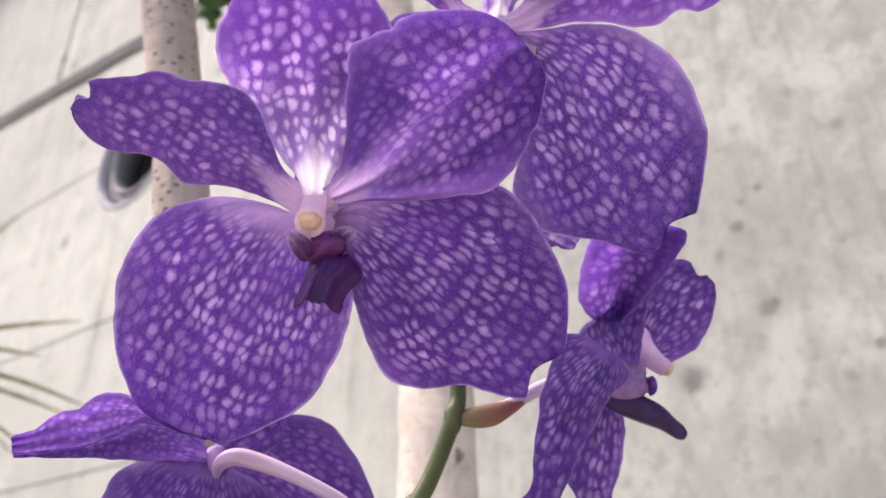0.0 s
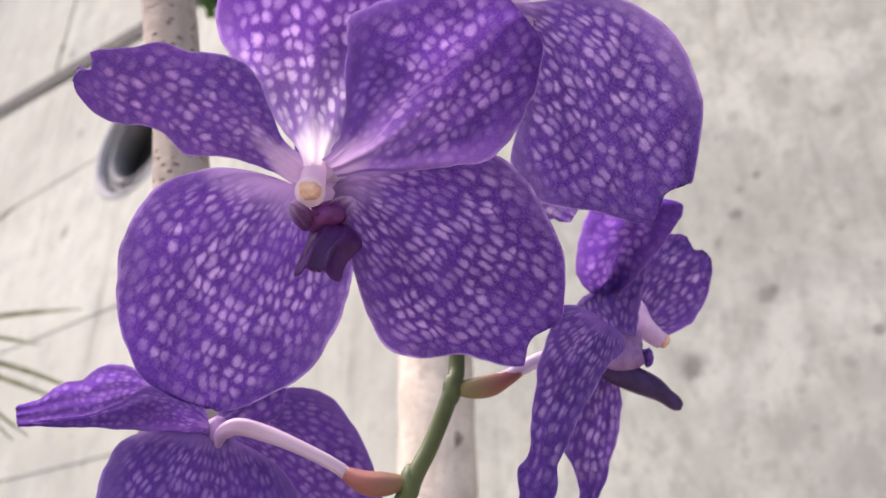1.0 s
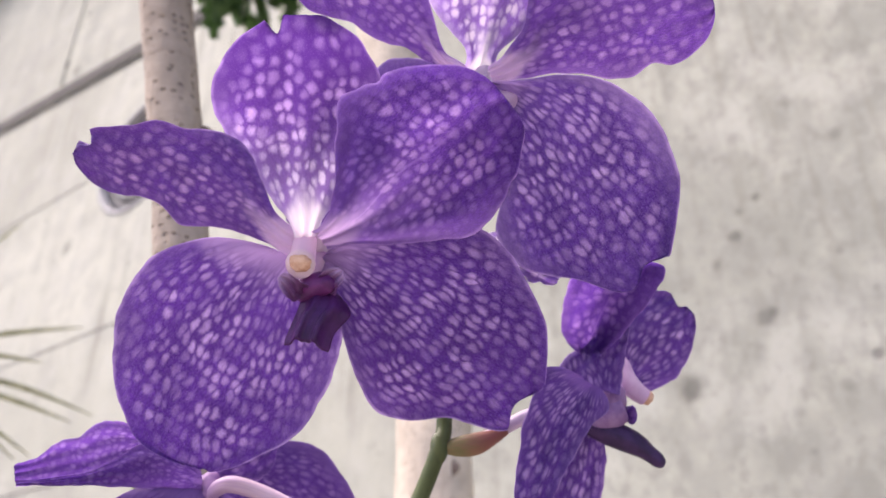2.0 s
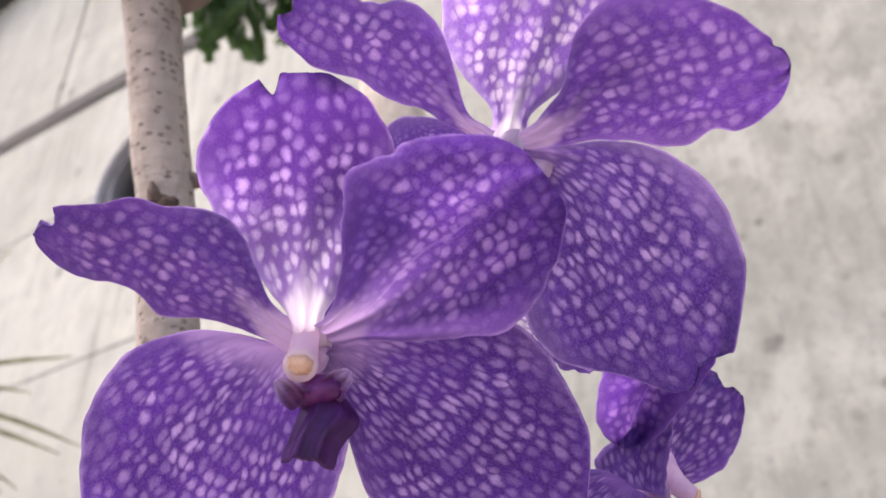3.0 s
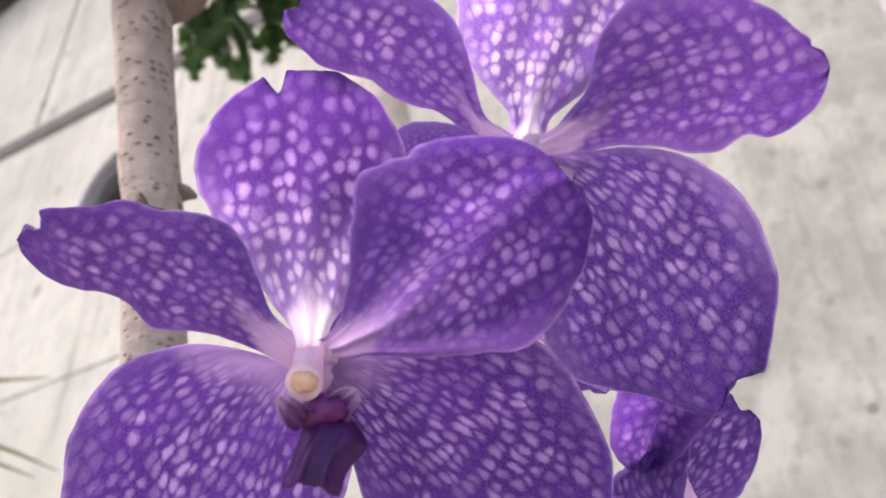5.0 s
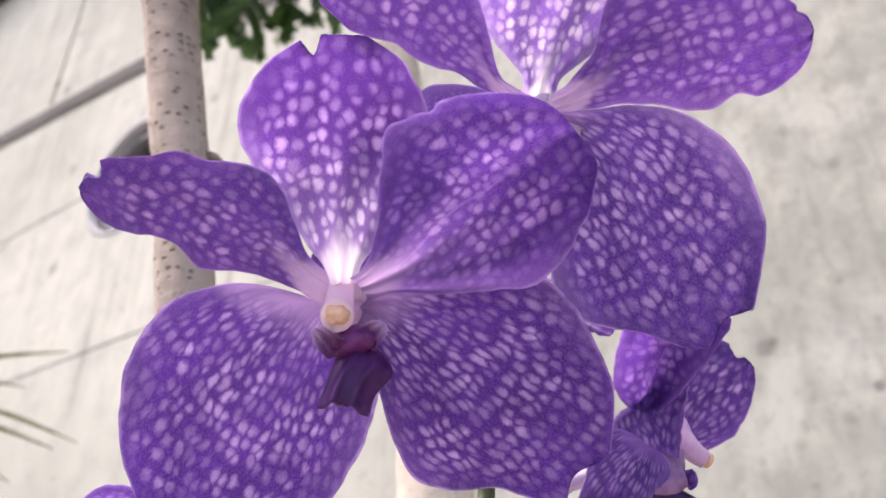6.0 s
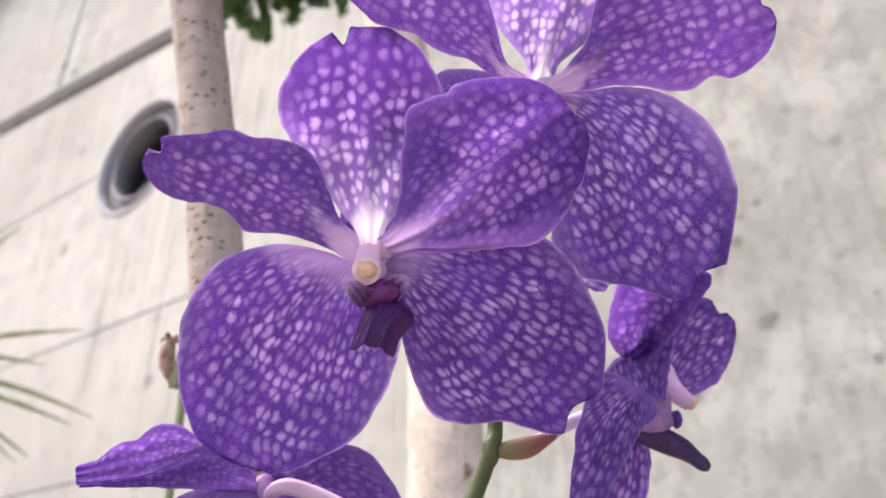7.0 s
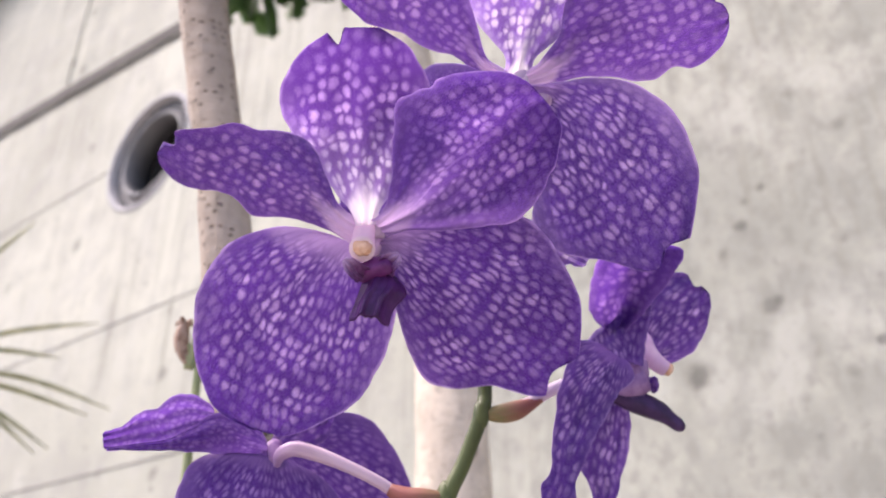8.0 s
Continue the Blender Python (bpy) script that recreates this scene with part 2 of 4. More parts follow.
def bark_material(name, pale, dark, brown_from=9.0):
    n = Nodes(name)
    p = n.object()
    rings = n.noise(n.scaled(p, (18.0, 18.0, 230.0)), 1.0, 4.0, 0.6)
    cloud = n.noise(p, 40.0, 5.0, 0.6)
    flecks = n.add("TexVoronoi", {"Vector": n.scaled(p, (225.0, 225.0, 330.0)), "Scale": 1.0}).outputs["Distance"]
    fleck = n.math("MULTIPLY", n.ramp(flecks, 0.14, 0.33, 1.0, 0.0), n.ramp(n.noise(p, 110.0, 2.0), 0.34, 0.50))
    c = n.mix(n.ramp(cloud, 0.32, 0.68), pale, tuple(v * 0.72 for v in pale))
    c = n.mix(n.math("MULTIPLY", n.ramp(rings, 0.54, 0.78), 0.18), c, dark)
    grainy = n.noise(n.scaled(p, (170.0, 170.0, 26.0)), 1.0, 4.0, 0.65)
    c = n.mix(n.ramp(grainy, 0.50, 0.74, 0.0, 0.30), c, dark)
    c = n.mix(n.math("MULTIPLY", fleck, 0.58), c, tuple(v * 0.5 for v in dark))
    height = n.math("ADD", n.add("SeparateXYZ", {0: p}).outputs[2], n.math("MULTIPLY", n.math("SUBTRACT", n.noise(p, 55.0, 5.0, 0.65), 0.5), 0.07))
    c = n.mix(n.ramp(height, brown_from, brown_from + 0.07, 0.0, 0.8), c, tuple(v * 0.9 for v in dark))
    blotch = n.noise(n.scaled(p, (1.0, 1.0, 1.8)), 85.0, 5.0, 0.65)
    c = n.mix(n.ramp(blotch, 0.50, 0.68, 0.0, 0.42), c, tuple(0.5 * (v + w) for v, w in zip(pale, dark)))
    n.bump(n.math("SUBTRACT", n.math("ADD", n.math("MULTIPLY", rings, 0.6), n.math("ADD", cloud, n.math("MULTIPLY", grainy, 0.5))), fleck), 0.8, 0.0018)
    return n.surface(c, 0.8, Specular_IOR_Level=0.25)


def plain_material(name, a, b, scale, rough=0.5, bump=0.2, size=0.0005, stretch=(1, 1, 1), thin=0.0):
    n = Nodes(name)
    p = n.scaled(n.object(), stretch)
    c = n.mix(n.ramp(n.noise(p, scale, 5.0, 0.6), 0.3, 0.7), a, b)
    n.bump(n.noise(p, scale * 3, 4.0, 0.6), bump, size)
    n.surface(c, rough, Specular_IOR_Level=0.3)
    if thin:
        thru = n.add("BsdfTranslucent", {0: c})
        n.put(n.out.inputs[0], n.add("MixShader", {0: thin, 1: n.bsdf.outputs[0], 2: thru.outputs[0]}).outputs[0])
    return n.mat


def tinted_material(name, a, b, uv_from, uv_to, rough=0.45, thin=0.0, streak=0.0):
    """Colour a at the base running into b at the end, along the tube."""
    n = Nodes(name)
    g = n.uv("place")
    u = n.add("SeparateXYZ", {0: g}).outputs[0]
    w = n.noise(n.scaled(g, (3.0, 14.0, 1.0)), 2.0, 4.0)
    f = n.ramp(n.math("ADD", u, n.math("MULTIPLY", n.math("SUBTRACT", w, 0.5), 0.3)), uv_from, uv_to)
    c = n.mix(f, a, b)
    c = n.mix(n.math("MULTIPLY", n.ramp(w, 0.35, 0.65), streak), c, tuple(0.55 * (x + y) for x, y in zip(a, b)))
    n.bump(w, 0.2, 0.0004)
    n.surface(c, rough, Specular_IOR_Level=0.4)
    if thin:
        thru = n.add("BsdfTranslucent", {0: c})
        n.put(n.out.inputs[0], n.add("MixShader", {0: thin, 1: n.bsdf.outputs[0], 2: thru.outputs[0]}).outputs[0])
    return n.mat


CONCRETE = concrete_material()
GROOVE = plain_material("shaded_joint", (0.075, 0.070, 0.064), (0.115, 0.108, 0.098), 14.0, 0.9)
STAIN = plain_material("concrete_stain", (0.19, 0.185, 0.17), (0.27, 0.26, 0.24), 40.0, 0.9)
RING_PALE = plain_material("pale_pipe_collar", (0.27, 0.265, 0.275), (0.36, 0.355, 0.365), 12.0, 0.6)
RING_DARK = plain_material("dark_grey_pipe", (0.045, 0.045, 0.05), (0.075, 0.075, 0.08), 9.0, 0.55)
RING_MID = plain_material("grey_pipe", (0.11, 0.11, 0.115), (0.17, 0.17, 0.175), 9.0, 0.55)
# near-black colour stands for the shade deep inside the pipes
RING_SHADE = plain_material("shade_black_pipe", (0.012, 0.012, 0.014), (0.02, 0.02, 0.022), 9.0, 0.6)
BARK = bark_material("pale_flecked_bark", (0.44, 0.365, 0.30), (0.10, 0.066, 0.047), 1.742)
BARK_BROWN = bark_material("weathered_brown_bark", (0.20, 0.15, 0.125), (0.055, 0.036, 0.028))
BARK_FAR = bark_material("cream_bark", (0.64, 0.555, 0.455), (0.27, 0.205, 0.155), 2.15)
KNOT = plain_material("brown_knot", (0.045, 0.028, 0.020), (0.150, 0.105, 0.078), 160.0, 0.85, 0.8, 0.002)
STEM = plain_material("green_stem", (0.046, 0.062, 0.020), (0.085, 0.106, 0.038), 120.0, 0.42, 0.15, 0.0004, (1, 1, 0.3))
BRACT = tinted_material("reddish_green_bract", (0.20, 0.19, 0.075), (0.34, 0.11, 0.095), 0.10, 0.75, 0.5, 0.15, 0.4)
BRACT_PINK = tinted_material("pinkish_brown_bract", (0.20, 0.13, 0.065), (0.30, 0.095, 0.085), 0.0, 0.8, 0.5, 0.15, 0.4)
PEDICEL_FLUSHED = tinted_material("mauve_flushed_pedicel", (0.60, 0.45, 0.55), (0.32, 0.19, 0.40), 0.50, 0.95, 0.45, 0.2, 0.5)
PEDICEL = tinted_material("pale_lilac_pedicel", (0.60, 0.46, 0.56), (0.72, 0.60, 0.74), 0.0, 0.7, 0.4, 0.25, 0.5)
COLUMN = tinted_material("white_pink_column", (0.90, 0.72, 0.85), (0.94, 0.84, 0.84), 0.45, 0.98, 0.38, 0.6, 0.15)
HUB = plain_material("lilac_receptacle", (0.62, 0.44, 0.66), (0.74, 0.58, 0.76), 260.0, 0.5, 0.2, 0.0003, thin=0.4)
CAP = plain_material("peach_anther_cap", (0.50, 0.25, 0.16), (0.72, 0.48, 0.36), 420.0, 0.4, 0.4, 0.0003)
LIP = plain_material("dark_purple_lip", (0.038, 0.006, 0.060), (0.066, 0.012, 0.100), 300.0, 0.45, 0.3, 0.0003)
THROAT = plain_material("maroon_throat", (0.09, 0.015, 0.10), (0.16, 0.03, 0.17), 300.0, 0.4, 0.3, 0.0003)
LIP_DARK = plain_material("blackish_purple_lip", (0.026, 0.009, 0.048), (0.050, 0.018, 0.082), 300.0, 0.5, 0.3, 0.0003)
MAUVE = plain_material("mauve_flower_middle", (0.26, 0.13, 0.34), (0.40, 0.24, 0.46), 260.0, 0.45, 0.2, 0.0003, thin=0.3)
LIP_SIDE = tinted_material("mauve_side_lobe", (0.16, 0.045, 0.18), (0.50, 0.32, 0.56), 0.55, 1.0, 0.4, 0.3, 0.3)
LEAF = plain_material("dark_green_leaf", (0.070, 0.14, 0.05), (0.13, 0.23, 0.08), 60.0, 0.45, 0.3, 0.001, thin=0.2)
BLADE = plain_material("olive_green_blade", (0.26, 0.27, 0.15), (0.43, 0.43, 0.28), 30.0, 0.6, thin=0.3)
WILTED = plain_material("dry_brown_bud", (0.20, 0.12, 0.09), (0.42, 0.31, 0.25), 300.0, 0.8, 0.7, 0.001)
THIN_STEM = plain_material("dull_green_stalk", (0.18, 0.22, 0.11), (0.28, 0.31, 0.17), 100.0, 0.55)
# colour of the unseen ground, pale so that it throws light upwards
BOUNCE_GROUND = plain_material("pale_bounce_ground", (0.24, 0.225, 0.20), (0.36, 0.34, 0.31), 30.0, 0.95, 0.8, 0.02)
STEEL = plain_material("dark_roof_beam", (0.03, 0.03, 0.033), (0.06, 0.06, 0.065), 4.0, 0.6)


# ---- builders ----
def mesh_object(name, bm, material, parent=None, label=""):
    me = bpy.data.meshes.new(name)
    bm.to_mesh(me)
    bm.free()
    for poly in me.polygons:
        poly.use_smooth = True
    me.materials.append(material)
    ob = new(name, me)
    if parent:
        ob.parent = parent
        ob.matrix_parent_inverse = parent.matrix_world.inverted()
    return tagged(ob, label)


part = mesh_object


def thing(name, at, label, category, group="", kind=""):
    ob = new(name)
    ob.empty_display_size = 0.01
    ob.location = at
    bpy.context.view_layer.update()
    ob.matrix_world = Matrix.Translation(at)
    return tagged(ob, label, category, group, kind)


def glide(values, k):
    """A smooth curve through evenly spaced values, at place k."""
    i = min(int(k), len(values) - 2)
    f = k - i
    p = [values[max(0, min(len(values) - 1, i + d))] for d in (-1, 0, 1, 2)]
    return p[1] + 0.5 * f * (p[2] - p[0] + f * (2 * p[0] - 5 * p[1] + 4 * p[2] - p[3] + f * (3 * (p[1] - p[2]) + p[3] - p[0])))


def smooth_path(points, count):
    points = [Vector(p) for p in points]
    return [glide(points, i / (count - 1) * (len(points) - 1)) for i in range(count)]


def grid_faces(bm, rows, closed=False):
    faces = []
    for a, b in zip(rows, rows[1:]):
        n = len(a)
        for j in range(n if closed else n - 1):
            q = [a[j], a[(j + 1) % n], b[(j + 1) % n], b[j]]
            q = [v for i, v in enumerate(q) if v not in q[:i]]
            if len(q) > 2 and not bm.faces.get(q):
                faces.append(bm.faces.new(q))
    return faces


def petal(name, parent, base, tip, normal, left, right, material, bow=0.0, cup=0.0, fold=0.0, ripple=0.0, blunt=0.0,
          notches=(), dents=(), peak=0.5, curl=0.0, neck=1.6, thick=0.42, seed=0, label="", bites=(), lean=(0.0, 0.5, 0.3), pleat=0.0):
    """A thin petal from base to tip. left, right: half widths in mm at even stations; bow, cup, fold, ripple, curl in mm.
    bites: (along, across, depth, half width) in mm of pieces gone from the margin; lean: (slope, where, how far) of a sideways tilt."""
    base, tip, normal = Vector(base), Vector(tip), Vector(normal).normalized()
    along = tip - base
    length = along.length
    along.normalize()
    across = normal.cross(along).normalized()
    normal = along.cross(across)
    nu, nv = 72, 34
    power = peak / (1 - peak)
    crest = peak ** power * (1 - peak)
    rng = random.Random(seed)
    ph = [rng.uniform(0, 6.28) for _ in range(6)]
    widest = max(a + b for a, b in zip(left, right)) / 2
    front, back, info = [], [], {}
    bm = bmesh.new()
    for i in range(nu + 1):
        u = (1 - math.cos(math.pi * i / nu)) / 2
        k = i / nu * (len(left) - 1)
        wl, wr = glide(left, k), glide(right, k)
        mid, half = (wl - wr) / 2, max((wl + wr) / 2, neck * (1 - u) + 0.15)
        fr, bk = [], []
        for j in range(nv + 1):
            v = math.sin((2 * j / nv - 1) * math.pi / 2)
            cut = blunt * v * v * u ** 5 + sum(d * math.exp(-((v - c) / w) ** 2) * u ** 8 for c, d, w in notches)
            wave = (math.sin(7 * u + ph[0] + (2 if v > 0 else 0)) + 0.6 * math.sin(15 * u + ph[1] + (4 if v > 0 else 0)) + 0.35 * math.sin(31 * u + ph[2] + v))
            y = mid + v * half + 0.42 * ripple * abs(v) ** 3 * (math.sin(23 * u + ph[4] + 2 * v) + 0.6 * math.sin(41 * u + ph[5] - v) + 0.35 * math.sin(73 * u + ph[0]))
            y -= sum(s * d * abs(v) ** 4 * math.exp(-((u - c) / w) ** 2) for c, s, d, w in dents if s * v > 0)
            z = bow * u ** power * (1 - u) / crest + cup * (v * v - 0.35) * half / widest + fold * (0.5 - abs(v)) * half / widest
            z += ripple * abs(v) ** 3 * wave * min(1, 2.2 * u) + curl * u ** 4 + 0.30 * math.sin(9 * v + 6 * u + ph[3]) + 0.9 * noise.noise(Vector((2.4 * u, 2.2 * v, seed))) * u + 0.35 * noise.noise(Vector((6 * u, 5 * v, seed + 7))) * u
            z += lean[0] * y * math.exp(-((u - lean[1]) / lean[2]) ** 2) + pleat * math.cos(17 * v) * (1 - v * v) * min(1, 3 * u) * (1 - u ** 3)
            x = 1000 * length * u * (1 - cut)
            for bx, by, deep, wide in bites:
                # the margin draws back smoothly towards the middle of the petal
                inward = Vector((550 * length - bx, -by)).normalized()
                p, q = (x - bx) * inward.x + (y - by) * inward.y, (y - by) * inward.x - (x - bx) * inward.y
                if abs(q) < wide:
                    edge = deep * (1 + math.cos(math.pi * q / wide)) / 2
                    if p < edge:
                        p = edge + 0.03 * max(p - edge, -3 * deep) if p > -3 * deep else p
                        x, y = bx + p * inward.x - q * inward.y, by + p * inward.y + q * inward.x
            place = base + along * (0.001 * x) + across * (0.001 * y) + normal * (0.001 * z)
            t = 0.0005 * thick * (1 - 0.6 * v * v) * (1.6 - u)
            a, b = bm.verts.new(place + normal * t), bm.verts.new(place - normal * t)
            # the veins fan out from a little behind the base
            info[a] = info[b] = (math.hypot(x + 3, y), math.atan2(y, x + 3) * (320 * length + 0.5 * math.hypot(x + 3, y)), u, v)
            fr.append(a), bk.append(b)
        front.append(fr), back.append(bk)
    grid_faces(bm, front)
    grid_faces(bm, [r[::-1] for r in back])
    ring_f = front[0] + [r[-1] for r in front[1:-1]] + front[-1][::-1] + [r[0] for r in front[-2:0:-1]]
    ring_b = back[0] + [r[-1] for r in back[1:-1]] + back[-1][::-1] + [r[0] for r in back[-2:0:-1]]
    grid_faces(bm, [ring_b, ring_f], True)
    bmesh.ops.recalc_face_normals(bm, faces=bm.faces)
    grain, place = bm.loops.layers.uv.new("grain"), bm.loops.layers.uv.new("place")
    off = rng.uniform(0, 90)
    for f in bm.faces:
        for l in f.loops:
            g = info[l.vert]
            l[grain].uv, l[place].uv = (g[0] + off, g[1] + off), (g[2], g[3])
    return part(name, bm, material, parent, label)


def tube_mesh(points, radii, sides=14, flat=1.0, rough=0.0, seed=0, count=24, bumps=(), ribs=0):
    """A round or oval rod along a smooth path; radii in metres at even steps. bumps: (along, angle, height, spread)."""
    pts = smooth_path(points, count)
    bm = bmesh.new()
    rows, info = [], {}
    side = None
    for i, p in enumerate(pts):
        t = (pts[min(i + 1, count - 1)] - pts[max(i - 1, 0)]).normalized()
        side = t.orthogonal().normalized() if side is None else (side - t * side.dot(t)).normalized()
        other = t.cross(side)
        u = i / (count - 1)
        r = glide(radii, u * (len(radii) - 1))
        row = []
        for j in range(sides):
            a = 2 * math.pi * j / sides
            rr = r * (1 + rough * noise.noise(Vector((3 * math.cos(a) + seed, 3 * math.sin(a), 40 * p.length))))
            rr *= 1 + 0.04 * math.cos(ribs * a) if ribs else 1
            for at, angle, height, spread in bumps:
                d = math.remainder(a - angle, 2 * math.pi)
                rr += height * math.exp(-((u - at) / spread) ** 2 - (d / 0.7) ** 2)
            v = bm.verts.new(p + side * (rr * math.cos(a)) + other * (rr * math.sin(a) * flat))
            info[v] = (u, j / sides)
            row.append(v)
        rows.append(row)
    grid_faces(bm, rows, True)
    for row, end in ((rows[0], pts[0]), (rows[-1], pts[-1])):
        c = bm.verts.new(end)
        info[c] = (info[row[0]][0], 0.5)
        for j in range(sides):
            bm.faces.new((row[j], row[(j + 1) % sides], c))
    bmesh.ops.recalc_face_normals(bm, faces=bm.faces)
    place = bm.loops.layers.uv.new("place")
    for f in bm.faces:
        for l in f.loops:
            l[place].uv = info[l.vert]
    return bm


def blob_mesh(centre, size, seed=0, rough=0.2, detail=3, axis=None):
    bm = bmesh.new()
    bmesh.ops.create_icosphere(bm, subdivisions=detail, radius=1)
    turn = Vector(axis).to_track_quat("Z", "Y").to_matrix() if axis else Matrix.Identity(3)
    for v in bm.verts:
        d = 1 + rough * noise.noise(v.co * 1.8 + Vector((seed, 0, 0))) + 0.4 * rough * noise.noise(v.co * 5 + Vector((0, seed, 0)))
        v.co = Vector(centre) + turn @ Vector([c * s * d for c, s in zip(v.co, size)])
    return bm


def column_and_cap(flower, root, tip, way):
    """The white column that stands out of the flower's middle, with its peach cap sunk in the rounded end."""
    root, tip, way = Vector(root), Vector(tip), Vector(way).normalized()
    mm = 0.001
    part("column", tube_mesh([root, root.lerp(tip, 0.35), tip - way * 2.4 * mm + Vector((0, 0, 0.4 * mm)), tip - way * 1.0 * mm, tip - way * 0.1 * mm, tip + way * 0.35 * mm], [2.6 * mm, 2.6 * mm, 2.9 * mm, 3.15 * mm, 2.85 * mm, 1.8 * mm], 28, 1.0, 0.03, 2, 36), COLUMN, flower, "white column flushed with pink")
    cap_at = tip + way * 0.1 * mm + Vector((0, 0, 0.35 * mm))
    bm = blob_mesh(cap_at, (2.5 * mm, 2.0 * mm, 1.3 * mm), 3, 0.16, 4, way)
    cross = way.cross(Vector((0, 0, -1))).normalized()
    for v in bm.verts:
        d = v.co - cap_at
        v.co -= way * (0.25 * mm * math.exp(-(d.dot(cross) / (0.35 * mm)) ** 2) * (1 if d.dot(way) > 0 else 0))
    part("anther_cap", bm, CAP, flower, "peach anther cap with a middle groove")


def lip(flower, root, tip, face, width, material=LIP, arch=0.12, bulge=0.0, profile=(0.55, 0.85, 1.02, 1.08, 1.02, 0.92, 0.84, 0.80, 0.80, 0.82, 0.76)):
    """The dark middle lobe with its ridges, narrow at the root, broad and cut off at the end."""
    root, tip, face = Vector(root), Vector(tip), Vector(face).normalized()
    along = tip - root
    length = along.length
    along.normalize()
    across = face.cross(along).normalized()
    face = along.cross(across)
    bm = bmesh.new()
    top, low = [], []
    nu, nv = 24, 22
    for i in range(nu + 1):
        u = i / nu
        w = glide(profile, u * 10) * width / 2
        off = bulge * width * math.exp(-((u - 0.3) / 0.28) ** 2)
        a, b = [], []
        for j in range(nv + 1):
            v = 2 * j / nv - 1
            ridge = 0.20 * width * (math.exp(-((v - 0.38) / 0.2) ** 2) + math.exp(-((v + 0.38) / 0.2) ** 2) + 0.5 * math.exp(-(v / 0.13) ** 2)) * (0.4 + u)
            drop = -0.24 * width * v * v + arch * length * math.sin(math.pi * u)
            end = 0.035 * length * u ** 6 * (0.35 * math.cos(5 * v) + 0.9 * v)
            p = root + along * (length * u - end) + across * (w * v + off) + face * (drop + ridge)
            a.append(bm.verts.new(p))
            b.append(bm.verts.new(p - face * (0.10 * width * (1 - 0.7 * v * v))))
        top.append(a), low.append(b)
    grid_faces(bm, top)
    grid_faces(bm, [r[::-1] for r in low])
    ring_f = top[0] + [r[-1] for r in top[1:-1]] + top[-1][::-1] + [r[0] for r in top[-2:0:-1]]
    ring_b = low[0] + [r[-1] for r in low[1:-1]] + low[-1][::-1] + [r[0] for r in low[-2:0:-1]]
    grid_faces(bm, [ring_b, ring_f], True)
    bmesh.ops.recalc_face_normals(bm, faces=bm.faces)
    part("lip", bm, material, flower, "dark purple ridged lip")


def side_lobe(flower, root, tip, face, width, material=LIP_SIDE):
    w = 500 * width
    petal("side_lobe", flower, root, tip, face, [0.6 * w, 0.8 * w, w, 1.1 * w, 1.1 * w, w, w, 0.95 * w, 0.8 * w, 0.5 * w, 0.3 * w], [0.6 * w, 0.8 * w, w, 1.1 * w, 1.1 * w, w, w, 0.95 * w, 0.8 * w, 0.5 * w, 0.3 * w],
          material, bow=1.0, cup=1.6, curl=-1.2, neck=1.0, thick=0.8, label="small mauve side lobe of the lip")


# ---- the place: ground, wall ----
def flat_shaded(ob):
    for poly in ob.data.polygons:
        poly.use_smooth = False
    return ob


# added ground out of view; it fills petals and wall with bounced light
def ground():
    bm = bmesh.new()
    n = 40
    rows = []
    for i in range(n + 1):
        rows.append([])
        for j in range(n + 1):
            x, y = 3000 * (2 * i / n - 1) ** 5, 3000 * (2 * j / n - 1) ** 5
            rows[-1].append(bm.verts.new((x, y, 0.015 * noise.noise(Vector((x * 2, y * 2, 0))))))
    grid_faces(bm, rows)
    bmesh.ops.recalc_face_normals(bm, faces=bm.faces)
    tagged(part("ground", bm, BOUNCE_GROUND), "unseen ground under the plants, kept pale to bounce light", "ground", kind="structure")


def slab(outline, holes, thickness):
    """A slab in the wall's plane (x along, z up) with round holes through it."""
    bm = bmesh.new()
    edges = []

    def loop(points):
        vs = [bm.verts.new((x, 0, z)) for x, z in points]
        edges.extend(bm.edges.new((vs[i], vs[(i + 1) % len(vs)])) for i in range(len(vs)))

    loop(outline)
    for cx, cz, r in holes:
        loop([(cx + r * math.cos(2 * math.pi * k / 64), cz + r * math.sin(2 * math.pi * k / 64)) for k in range(64)])
    bmesh.ops.triangle_fill(bm, use_beauty=True, edges=edges)
    grown = bmesh.ops.extrude_face_region(bm, geom=bm.faces[:])
    bmesh.ops.translate(bm, vec=(0, thickness, 0), verts=[v for v in grown["geom"] if isinstance(v, bmesh.types.BMVert)])
    bmesh.ops.recalc_face_normals(bm, faces=bm.faces)
    bmesh.ops.transform(bm, matrix=TURN_WALL, verts=bm.verts)
    return bm


def joint_z(x):
    return 3.513 - 0.112 * x


def boxed(x0, x1, y0, y1, z0, z1):
    bm = bmesh.new()
    bmesh.ops.create_cube(bm, size=1, matrix=Matrix.LocRotScale(((x0 + x1) / 2, (y0 + y1) / 2, (z0 + z1) / 2), None, (x1 - x0, y1 - y0, z1 - z0)))
    bmesh.ops.bevel(bm, geom=bm.edges[:], offset=0.3 * min(x1 - x0, y1 - y0, z1 - z0), segments=1, affect="EDGES")
    bmesh.ops.transform(bm, matrix=TURN_WALL, verts=bm.verts)
    return bm


PIPES = ((-2.205, 3.20, 0.235), (0.430, 2.61, 0.255))


